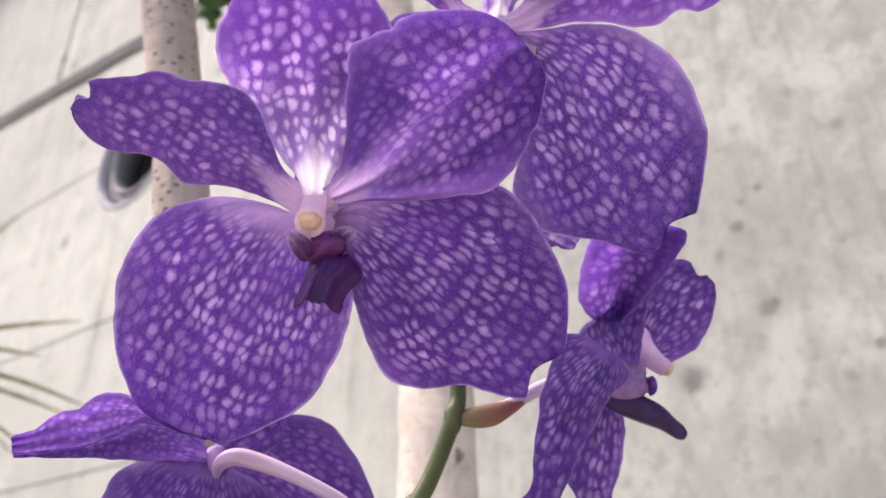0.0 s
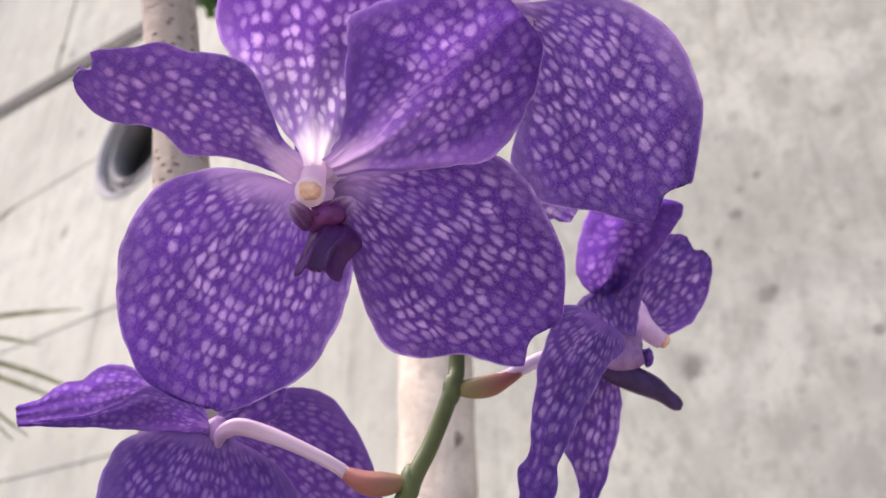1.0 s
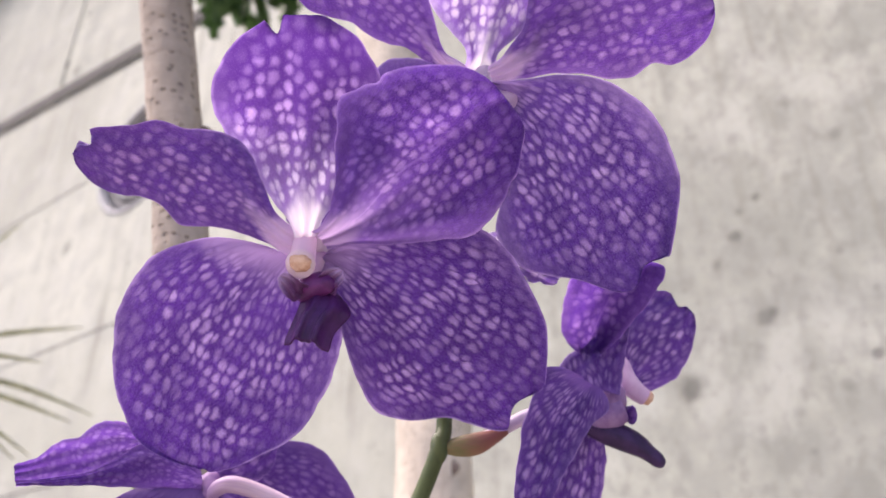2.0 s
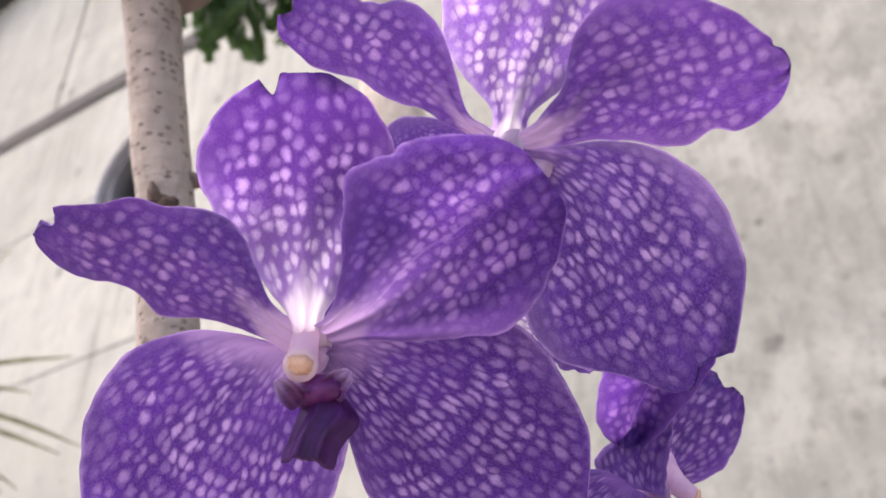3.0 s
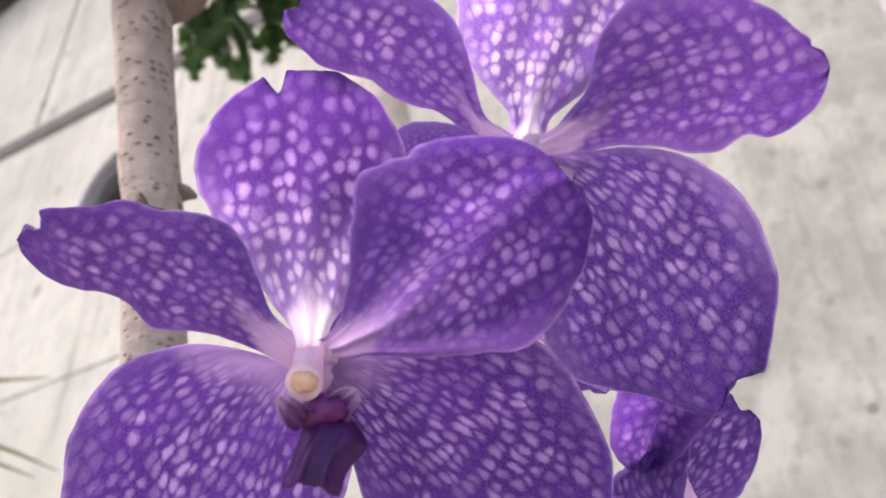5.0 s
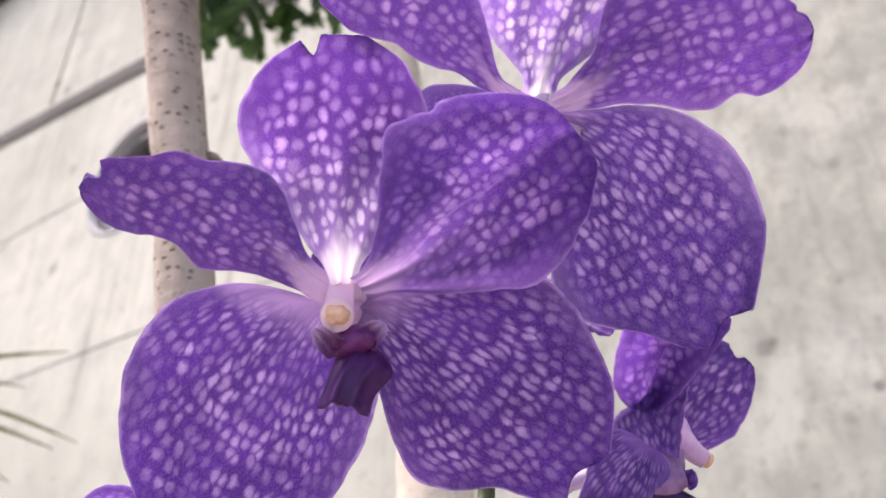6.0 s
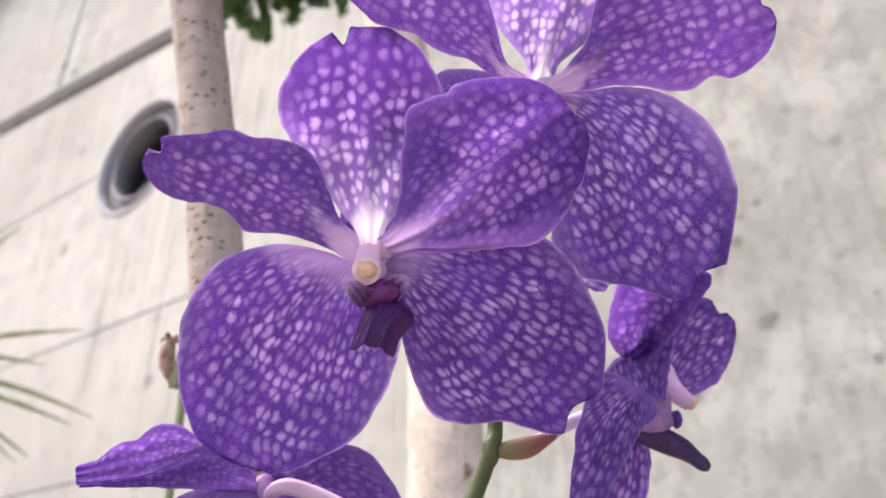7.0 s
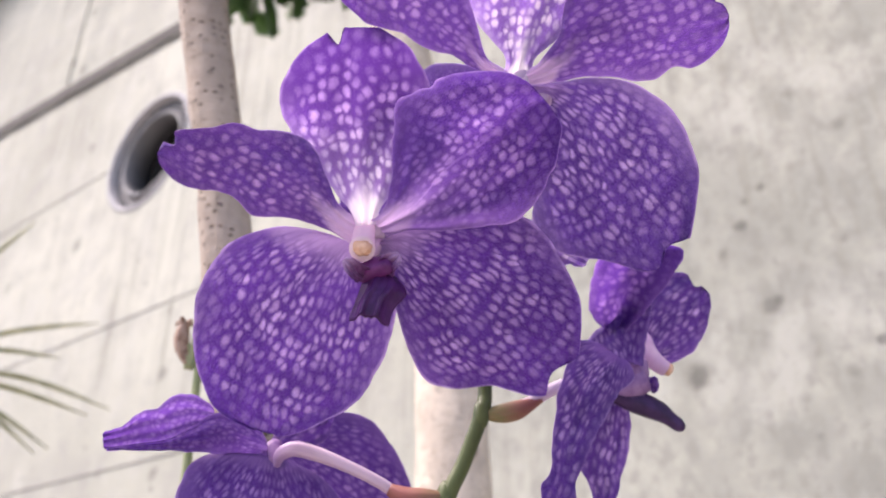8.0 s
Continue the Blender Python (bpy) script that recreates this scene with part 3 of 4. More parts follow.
def ring(cx, cz, outer, inner, y0, y1):
    """A round pipe sleeve through the wall, from depth y0 to y1."""
    bm = bmesh.new()
    rows = []
    for r, y in ((inner, y1), (inner, y0 + 0.006), (inner + 0.006, y0), (outer - 0.006, y0), (outer, y0 + 0.006), (outer, y1)):
        rows.append([bm.verts.new((cx + r * math.cos(2 * math.pi * k / 64), y, cz + r * math.sin(2 * math.pi * k / 64))) for k in range(64)])
    grid_faces(bm, rows + rows[:1], True)
    bmesh.ops.recalc_face_normals(bm, faces=bm.faces)
    bmesh.ops.transform(bm, matrix=TURN_WALL, verts=bm.verts)
    return bm


def concrete_wall():
    lo, hi = 0.0040, 5.42
    wall = flat_shaded(part("wall_north", slab([(-9, 0), (4, 0), (4, joint_z(4) - lo), (-9, joint_z(-9) - lo)], PIPES, 0.30), CONCRETE))
    tagged(wall, "pale board-marked concrete wall with stains and pits", "wall", kind="structure")
    flat_shaded(part("upper_course", slab([(-9, joint_z(-9) + lo), (4, joint_z(4) + lo), (4, hi), (-9, hi)], (), 0.30), CONCRETE, wall))
    flat_shaded(part("joint", slab([(-9, joint_z(-9) - lo - 0.05), (4, joint_z(4) - lo - 0.05), (4, joint_z(4) + lo + 0.05), (-9, joint_z(-9) + lo + 0.05)], (), 0.02), GROOVE, wall, "dark recessed joint"))
    wall.children[-1].location += Vector((0.005, 0.05, 0))
    for z, x0, x1 in ((2.03, -9, -1.35), (2.515, -9, -1.3), (3.212, -9, -2.46)):
        flat_shaded(part("form_line", boxed(x0, x1, -0.0025, 0.012, z - 0.0035, z + 0.0035), STAIN, wall))
    for x, z0, z1 in ((-3.045, 3.93, 5.4), (-4.4, 4.1, 5.4), (-1.55, 2.53, 3.2), (-3.4, 2.53, 3.2)):
        flat_shaded(part("form_line", boxed(x - 0.006, x + 0.006, -0.002, 0.012, z0, z1), CONCRETE, wall))
    for cx, cz, r in PIPES:
        pipe = part("wall_pipe", ring(cx, cz, r + 0.012, r - 0.010, -0.006, 0.30), RING_PALE)
        tagged(pipe, "round pipe opening with a pale collar set in the concrete wall", "pipe", "pipe openings in the wall", "structure")
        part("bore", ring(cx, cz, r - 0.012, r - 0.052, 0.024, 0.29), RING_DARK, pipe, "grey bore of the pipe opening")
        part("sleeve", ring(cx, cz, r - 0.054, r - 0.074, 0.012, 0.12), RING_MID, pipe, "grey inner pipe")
        part("lining", ring(cx, cz, r - 0.056, r - 0.076, 0.125, 0.80), RING_SHADE, pipe, "inner pipe wall blackened for the shade inside")
        # added plate that shuts the pipe, blackened like the shaded depth before it
        part("sleeve_end", slab([(cx - r, cz - r), (cx + r, cz - r), (cx + r, cz + r), (cx - r, cz + r)], (), 0.02), RING_SHADE, pipe).location += Vector((0.08, 0.80, 0))


def roof_beam():
    beam = flat_shaded(part("roof_beam", boxed(-9.2, 4.1, -0.30, 0.45, 5.42, 6.4), STEEL))
    tagged(beam, "dark steel beam above the concrete wall", "beam", kind="structure")


ground()
concrete_wall()
roof_beam()


# ---- the orchid flowers ----
def flower_front():
    hub = Vector((-0.0952, 0.1090, 1.5885))
    f = thing("orchid_flower", hub, "open violet orchid flower with pale netted spots and a notched sepal", "flower", "flowers on the orchid spike")
    petal("dorsal_sepal", f, (-0.0950, 0.1080, 1.5879), (-0.0852, 0.0856, 1.6282), (0.65, -0.573, -0.498),
          [2.6, 2.8, 3.6, 7.4, 11.4, 15.3, 17.3, 15.8, 11.2, 6.0, 3.4], [2.6, 3.0, 4.6, 8.4, 12.8, 17.5, 19.8, 18.6, 15.0, 9.5, 7.0], VIOLET, bow=-8.5, peak=0.63, cup=3.0, ripple=0.5,
          bites=((47.2, 3.5, 4.0, 2.5),), lean=(-0.25, 0.40, 0.18), seed=11, label="upright notched violet sepal glowing at its white base")
    petal("petal", f, (-0.0993, 0.1093, 1.5867), (-0.1342, 0.0753, 1.6043), (0.256, -0.636, -0.728),
          [2.6, 2.4, 2.0, 1.8, 1.6, 1.9, 2.4, 4.5, 5.8, 3.7, 4.1, 5.8, 7.2, 6.9, 5.4, 3.3, 0.3], [4.6, 4.4, 4.4, 5.0, 6.8, 10.9, 15.7, 17.7, 16.8, 15.3, 15.5, 12.3, 10.3, 8.6, 5.8, 2.6, 0.3],
          VIOLET_SIDE, cup=-2.0, ripple=0.35, lean=(-0.5, 0.9, 0.2), bites=((48.6, -5.0, 1.2, 2.0),), seed=12)
    petal("petal", f, (-0.0924, 0.1106, 1.5872), (-0.0480, 0.1070, 1.6085), (0.416, -0.719, -0.556),
          [3.2, 3.0, 3.0, 3.5, 4.7, 7.2, 11.6, 16.1, 18.9, 17.9, 16.8, 14.4, 12.2, 9.4, 6.4, 3.2, 0.3], [1.8, 2.0, 2.9, 4.2, 6.5, 9.5, 12.8, 16.0, 18.9, 19.9, 19.0, 17.4, 15.7, 13.4, 11.4, 9.0, 4.0],
          VIOLET_CREASED, bow=-1.0, fold=-7.0, ripple=0.45, pleat=0.45, dents=((0.66, 1, 1.2, 0.03), (0.40, 1, 0.7, 0.03), (0.80, -1, 0.7, 0.03)), seed=13, label="broad petal creased along its middle")
    petal("lateral_sepal", f, (-0.1027, 0.1142, 1.5878), (-0.1353, 0.1274, 1.5467), (0.535, -0.583, -0.611),
          [4.0, 7.0, 10.5, 12.9, 14.7, 16.2, 17.3, 17.8, 17.8, 17.4, 16.0, 13.3, 9.9, 6.7, 3.6, 1.2, 0.3], [6.0, 11.5, 17.5, 22.2, 26.2, 29.2, 31.0, 31.8, 31.6, 30.5, 28.7, 26.2, 23.6, 20.7, 17.2, 12.0, 6.0],
          VIOLET_SEPAL, bow=-1.5, cup=0.5, ripple=0.4, seed=14)
    petal("lateral_sepal", f, (-0.0952, 0.1146, 1.5865), (-0.0690, 0.1552, 1.5554), (0.299, -0.694, -0.655),
          [1.5, 3.0, 7.0, 12.3, 16.7, 21.0, 25.4, 28.5, 28.0, 26.7, 24.7, 22.2, 18.4, 14.5, 10.8, 6.0, 0.3], [2.5, 3.5, 4.5, 5.5, 7.5, 10.6, 14.4, 18.2, 21.0, 21.4, 17.9, 11.4, 8.5, 6.8, 5.0, 2.9, 0.3],
          VIOLET_SEPAL, cup=-1.5, ripple=0.35, lean=(0.12, 0.5, 0.6), bites=((56.2, 3.0, 2.7, 7.6),), seed=15, label="rounded sepal with a bite out of its edge")
    column_and_cap(f, (-0.0977, 0.1112, 1.5910), (-0.0949, 0.1069, 1.5808), (0.45, -0.66, -0.60))
    part("receptacle", blob_mesh((-0.0990, 0.1148, 1.5868), (0.0038, 0.0034, 0.0038), 6, 0.06, 4), HUB, f, "pale pink middle of the flower")
    part("throat", blob_mesh((-0.0958, 0.1128, 1.5783), (0.0056, 0.0030, 0.0030), 9, 0.15, 3), THROAT, f, "dark maroon throat of the lip")
    lip(f, (-0.0940, 0.1143, 1.5782), (-0.0962, 0.1122, 1.5652), (0.45, -0.76, -0.25), 0.0104, bulge=0.12, arch=0.07,
        profile=(0.62, 0.86, 1.02, 1.08, 1.04, 0.98, 0.93, 0.90, 0.90, 0.93, 0.90))
    side_lobe(f, (-0.0973, 0.1112, 1.5766), (-0.0980, 0.1052, 1.5776), (0.45, -0.70, -0.5), 0.0042)
    side_lobe(f, (-0.0929, 0.1142, 1.5776), (-0.0889, 0.1126, 1.5802), (0.35, -0.80, -0.3), 0.0046)


def flower_upper():
    hub = Vector((-0.0555, 0.1165, 1.6210))
    f = thing("orchid_flower", hub, "violet orchid flower higher on the spike, glowing in the light", "flower", "flowers on the orchid spike")
    base, tip, normal = Vector((-0.0563, 0.1161, 1.6227)), Vector((-0.0413, 0.0986, 1.6526)), Vector((0.056, -0.848, -0.527))
    petal("dorsal_sepal", f, base - 0.10 * (tip - base), tip, normal, [3.8, 3.8, 3.8, 4.4, 11.0, 15.2, 16.4, 15.2, 12.1, 7.9, 5.3], [3.4, 3.4, 3.4, 4.2, 10.4, 14.5, 16.9, 17.1, 13.5, 7.3, 4.9], VIOLET_BACKLIT, bow=-2.0, cup=3.0, ripple=0.4, seed=21,
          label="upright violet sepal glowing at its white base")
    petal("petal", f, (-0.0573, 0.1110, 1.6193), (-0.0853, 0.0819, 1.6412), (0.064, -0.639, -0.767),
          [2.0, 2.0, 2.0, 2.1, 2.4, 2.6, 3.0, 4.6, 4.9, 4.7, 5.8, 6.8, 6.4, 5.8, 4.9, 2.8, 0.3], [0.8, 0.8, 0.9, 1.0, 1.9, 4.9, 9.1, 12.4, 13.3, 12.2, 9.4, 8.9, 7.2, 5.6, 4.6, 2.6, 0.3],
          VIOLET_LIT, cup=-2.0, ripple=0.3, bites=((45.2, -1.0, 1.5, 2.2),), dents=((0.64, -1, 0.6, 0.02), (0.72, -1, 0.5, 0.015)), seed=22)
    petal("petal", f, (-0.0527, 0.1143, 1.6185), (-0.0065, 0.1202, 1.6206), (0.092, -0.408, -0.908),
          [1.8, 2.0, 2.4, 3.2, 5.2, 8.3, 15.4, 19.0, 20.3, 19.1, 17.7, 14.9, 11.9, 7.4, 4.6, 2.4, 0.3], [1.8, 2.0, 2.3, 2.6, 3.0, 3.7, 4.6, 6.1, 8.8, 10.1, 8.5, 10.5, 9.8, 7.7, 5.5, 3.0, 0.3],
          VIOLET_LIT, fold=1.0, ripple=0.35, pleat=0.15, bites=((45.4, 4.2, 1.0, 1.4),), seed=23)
    low = ((-0.0555, 0.1180, 1.6198), (-0.0389, 0.1525, 1.5801), (0.053, -0.764, -0.642))
    wl = [1.0, 2.0, 4.5, 8.5, 14.2, 18.8, 22.2, 23.9, 24.5, 24.0, 22.5, 20.1, 16.7, 13.6, 11.0, 6.5, 0.3]
    wr = [0.8, 1.0, 1.2, 1.6, 2.8, 6.0, 9.6, 13.8, 19.3, 19.8, 19.0, 14.5, 9.6, 6.8, 4.6, 2.6, 0.3]
    petal("lateral_sepal", f, *low, wl, wr, VIOLET_BROAD, bow=-2.5, cup=-0.5, ripple=0.3, bites=((53.8, 5.8, 2.0, 5.0),), seed=24)
    side = normal.cross(tip - base).normalized()
    b, t, n = Vector(low[0]), Vector(low[1]), Vector(low[2])
    petal("lateral_sepal", f, b - side * (2 * (b - hub).dot(side)), t - side * (2 * (t - hub).dot(side)) + Vector((-0.010, 0.020, 0.018)), n - side * (2 * n.dot(side)), wr, wl, VIOLET_FOLD, cup=-2.5, ripple=0.4, seed=25)
    part("receptacle", blob_mesh(hub + Vector((0.0002, 0.0056, -0.0030)), (0.0054, 0.0028, 0.0036), 6, 0.08, 4), HUB, f, "pale lilac middle of the flower")


def flower_side():
    hub = Vector((-0.0590, 0.1985, 1.5765))
    f = thing("orchid_flower", hub, "violet orchid flower seen from its side with a dark pointing lip", "flower", "flowers on the orchid spike")
    petal("dorsal_sepal", f, (-0.0608, 0.1882, 1.5804), (-0.0519, 0.1799, 1.6042), (0.168, -0.908, -0.383),
          [2.5, 4.9, 6.6, 8.4, 9.5, 10.4, 10.8, 10.9, 10.6, 10.3, 9.9, 8.9, 7.9, 6.0, 4.0, 2.0, 0.3], [1.0, 0.6, 0.8, 1.8, 3.4, 4.8, 6.3, 7.9, 9.5, 11.2, 12.3, 13.3, 14.3, 14.6, 13.8, 10.5, 4.0],
          VIOLET_DEEP, cup=5.0, fold=-2.0, ripple=0.3, seed=31, label="hollow deep purple inner face of the hooded sepal")
    petal("petal", f, (-0.0585, 0.1900, 1.5705), (-0.0523, 0.1891, 1.5888), (0.168, -0.908, -0.383),
          [4.0, 10.0, 14.0, 15.4, 14.6, 12.0, 9.0, 6.5, 4.0, 2.0, 0.5], [1.6, 1.6, 1.4, 1.2, 1.0, 0.9, 0.8, 0.7, 0.6, 0.4, 0.3], VIOLET_FINE, cup=-1.0, ripple=0.25, seed=35, label="petal folded back under the hood")
    petal("petal", f, (-0.0616, 0.2074, 1.5793), (-0.0405, 0.2113, 1.5976), (0.477, -0.783, -0.399),
          [1.0, 1.4, 2.4, 3.9, 5.7, 7.1, 9.0, 10.5, 11.5, 12.2, 12.4, 12.5, 12.3, 10.9, 9.5, 6.5, 1.0], [1.6, 2.4, 4.0, 5.6, 7.2, 8.4, 9.2, 9.8, 9.6, 9.0, 8.0, 6.6, 5.2, 3.8, 2.4, 1.2, 0.4],
          VIOLET_FINE, cup=-1.5, ripple=0.3, bites=((28.2, 4.5, 1.9, 3.0),), seed=32)
    petal("lateral_sepal", f, (-0.0596, 0.1790, 1.5695), (-0.0764, 0.1677, 1.5264), (0.812, -0.558, -0.171),
          [2.6, 4.6, 5.2, 3.0, 1.5, 0.8, 0.8, 1.2, 2.6, 1.6, 1.2], [5.5, 11.0, 15.0, 14.7, 14.1, 12.5, 10.0, 7.3, 7.5, 5.1, 4.7], VIOLET_FINE, fold=-2.0, ripple=0.5, blunt=0.0, notches=((0.5, 0.05, 0.3),), seed=33)
    petal("lateral_sepal", f, (-0.0658, 0.1955, 1.5689), (-0.0781, 0.2035, 1.5321), (0.502, -0.795, -0.340),
          [1.0, 1.2, 2.0, 3.5, 4.7, 4.8, 4.1, 3.4, 2.0, 1.2, 1.0], [1.0, 1.5, 3.0, 5.5, 7.4, 8.3, 9.2, 5.2, 3.3, 2.9, 1.9], VIOLET_FINE, cup=-1.5, ripple=0.4, seed=34)
    # duller than the front flower's white column: shade put into the colour
    part("column", tube_mesh([(-0.0605, 0.1975, 1.5850), (-0.0587, 0.1985, 1.5815), (-0.0582, 0.1995, 1.5770), (-0.0562, 0.2010, 1.5740), (-0.0542, 0.2028, 1.5722)], [0.0010, 0.0022, 0.0030, 0.0026, 0.0022], 18, 1.0, 0.04, 3, 24), HUB, f, "column toned down to pink lilac for its shaded side")
    part("anther_cap", blob_mesh((-0.0537, 0.2030, 1.5722), (0.0020, 0.0020, 0.0014), 4, 0.1, 3, (0.5, 0.3, -0.3)), CAP, f, "peach anther cap")
    part("throat", tube_mesh([(-0.0672, 0.1942, 1.5640), (-0.0632, 0.1948, 1.5668), (-0.0592, 0.1966, 1.5686)], [0.0032, 0.0050, 0.0042], 18, 0.9, 0.1, 5, 14), MAUVE, f, "mauve funnel behind the lip")
    part("lip", tube_mesh([(-0.0690, 0.1925, 1.5655), (-0.0645, 0.1952, 1.5632), (-0.0605, 0.1980, 1.5612), (-0.0570, 0.2003, 1.5592), (-0.0548, 0.2018, 1.5572), (-0.0528, 0.2034, 1.5553), (-0.0518, 0.2042, 1.5546)],
                          [0.0026, 0.0036, 0.0037, 0.0032, 0.0024, 0.0021, 0.0011], 22, 0.85, 0.10, 12, 30), LIP_DARK, f, "thick blackish purple lip")
    part("receptacle", blob_mesh((-0.0622, 0.1950, 1.5700), (0.0044, 0.0042, 0.0056), 4, 0.15, 3, (0.6, 0.2, 0.5)), MAUVE, f, "mauve middle of the flower")
    side_lobe(f, (-0.0575, 0.1975, 1.5690), (-0.0572, 0.1985, 1.5645), (0.45, -0.75, -0.3), 0.0024, VIOLET_DEEP)


def flower_low():
    hub = Vector((-0.1515, 0.1430, 1.5495))
    f = thing("orchid_flower", hub, "violet orchid flower seen from behind with a folded narrow petal", "flower", "flowers on the orchid spike")
    petal("petal", f, (-0.1646, 0.1317, 1.5580), (-0.1774, 0.1063, 1.5470), (0.80, -0.47, -0.30),
          [1.5, 2.0, 2.4, 3.0, 4.4, 4.6, 4.2, 3.6, 3.0, 2.6, 2.5], [2.0, 3.4, 5.2, 7.4, 7.8, 5.6, 5.2, 3.4, 2.2, 2.1, 1.6], VIOLET_FOLD, cup=1.0, ripple=0.4, seed=41, label="lit inner face of the narrow petal")
    petal("petal", f, (-0.1509, 0.1397, 1.5489), (-0.1726, 0.1045, 1.5436), (0.851, -0.525, 0.014),
          [3.0, 3.6, 3.2, 2.0, 1.4, 1.0, 0.7, 0.5, 0.4, 0.3, 0.3], [2.0, 4.4, 6.9, 8.7, 9.8, 5.6, 2.8, 1.6, 1.0, 0.6, 0.4], VIOLET_FOLD, cup=-1.0, fold=1.5, ripple=0.25, seed=45, label="edge of the narrow petal folded over")
    petal("lateral_sepal", f, (-0.1504, 0.1418, 1.5469), (-0.1466, 0.1356, 1.5049), (0.789, -0.594, 0.157),
          [3.2, 8.0, 15.5, 21.2, 23.8, 23.0, 20.2, 15.6, 10.0, 5.2, 3.6], [7.0, 15.5, 20.5, 22.8, 23.4, 22.6, 20.1, 16.2, 11.8, 6.3, 5.6], VIOLET_HAZE, cup=-4.0, ripple=0.4, seed=42)
    petal("lateral_sepal", f, (-0.1590, 0.1510, 1.5525), (-0.1277, 0.1860, 1.5233), (0.545, -0.804, -0.236),
          [3.0, 8.0, 14.7, 20.3, 22.5, 20.6, 16.5, 11.2, 6.2, 3.6, 2.1], [0.8, 1.0, 1.6, 4.7, 6.5, 7.4, 8.1, 6.1, 3.2, 2.0, 1.0], VIOLET_BACK, cup=-2.0, ripple=0.3, seed=43)
    petal("dorsal_sepal", f, (-0.1560, 0.1480, 1.5525), (-0.1375, 0.1500, 1.5600), (0.6, -0.75, -0.25),
          [1.5, 2.0, 3.0, 4.5, 6.0, 7.0, 7.0, 6.0, 4.0, 2.5, 1.5], [1.5, 2.0, 3.0, 4.5, 6.0, 7.0, 7.0, 6.0, 4.0, 2.5, 1.5], VIOLET_BACK, cup=-1.5, ripple=0.4, seed=44)
    part("spur", blob_mesh((-0.1512, 0.1432, 1.5478), (0.0034, 0.0030, 0.0046), 4, 0.2, 3, (0.3, -0.2, -0.9)), MAUVE, f, "mauve hollow spur")


def flower_hidden():
    hub = Vector((-0.0800, 0.1560, 1.6080))
    f = thing("orchid_flower", hub, "violet orchid flower turned away behind the others", "flower", "flowers on the orchid spike")
    wide = [1.0, 1.4, 2.0, 3.0, 3.8, 4.2, 4.2, 3.8, 3.2, 2.4, 1.6]
    petal("petal", f, (-0.0790, 0.1560, 1.6070), (-0.0612, 0.1648, 1.5935), (0.45, -0.80, -0.4), wide, wide, VIOLET_BACKLIT, cup=2.0, ripple=0.9, seed=51, label="lit wavy petal tip")
    petal("petal", f, (-0.0800, 0.1570, 1.6070), (-0.0720, 0.1740, 1.5840), (0.45, -0.80, -0.4), wide, wide, VIOLET_BACK, cup=2.0, ripple=0.6, seed=52)
    petal("petal", f, (-0.0850, 0.1500, 1.6035), (-0.1215, 0.1290, 1.6130), (0.45, -0.80, -0.4), [1.2 * w for w in wide], [1.2 * w for w in wide], VIOLET_FOLD, cup=1.0, ripple=0.5, seed=54)
    petal("dorsal_sepal", f, (-0.0800, 0.1560, 1.6090), (-0.0830, 0.1560, 1.6290), (0.45, -0.80, -0.4), wide, wide, VIOLET_BACK, cup=2.0, ripple=0.6, seed=53)


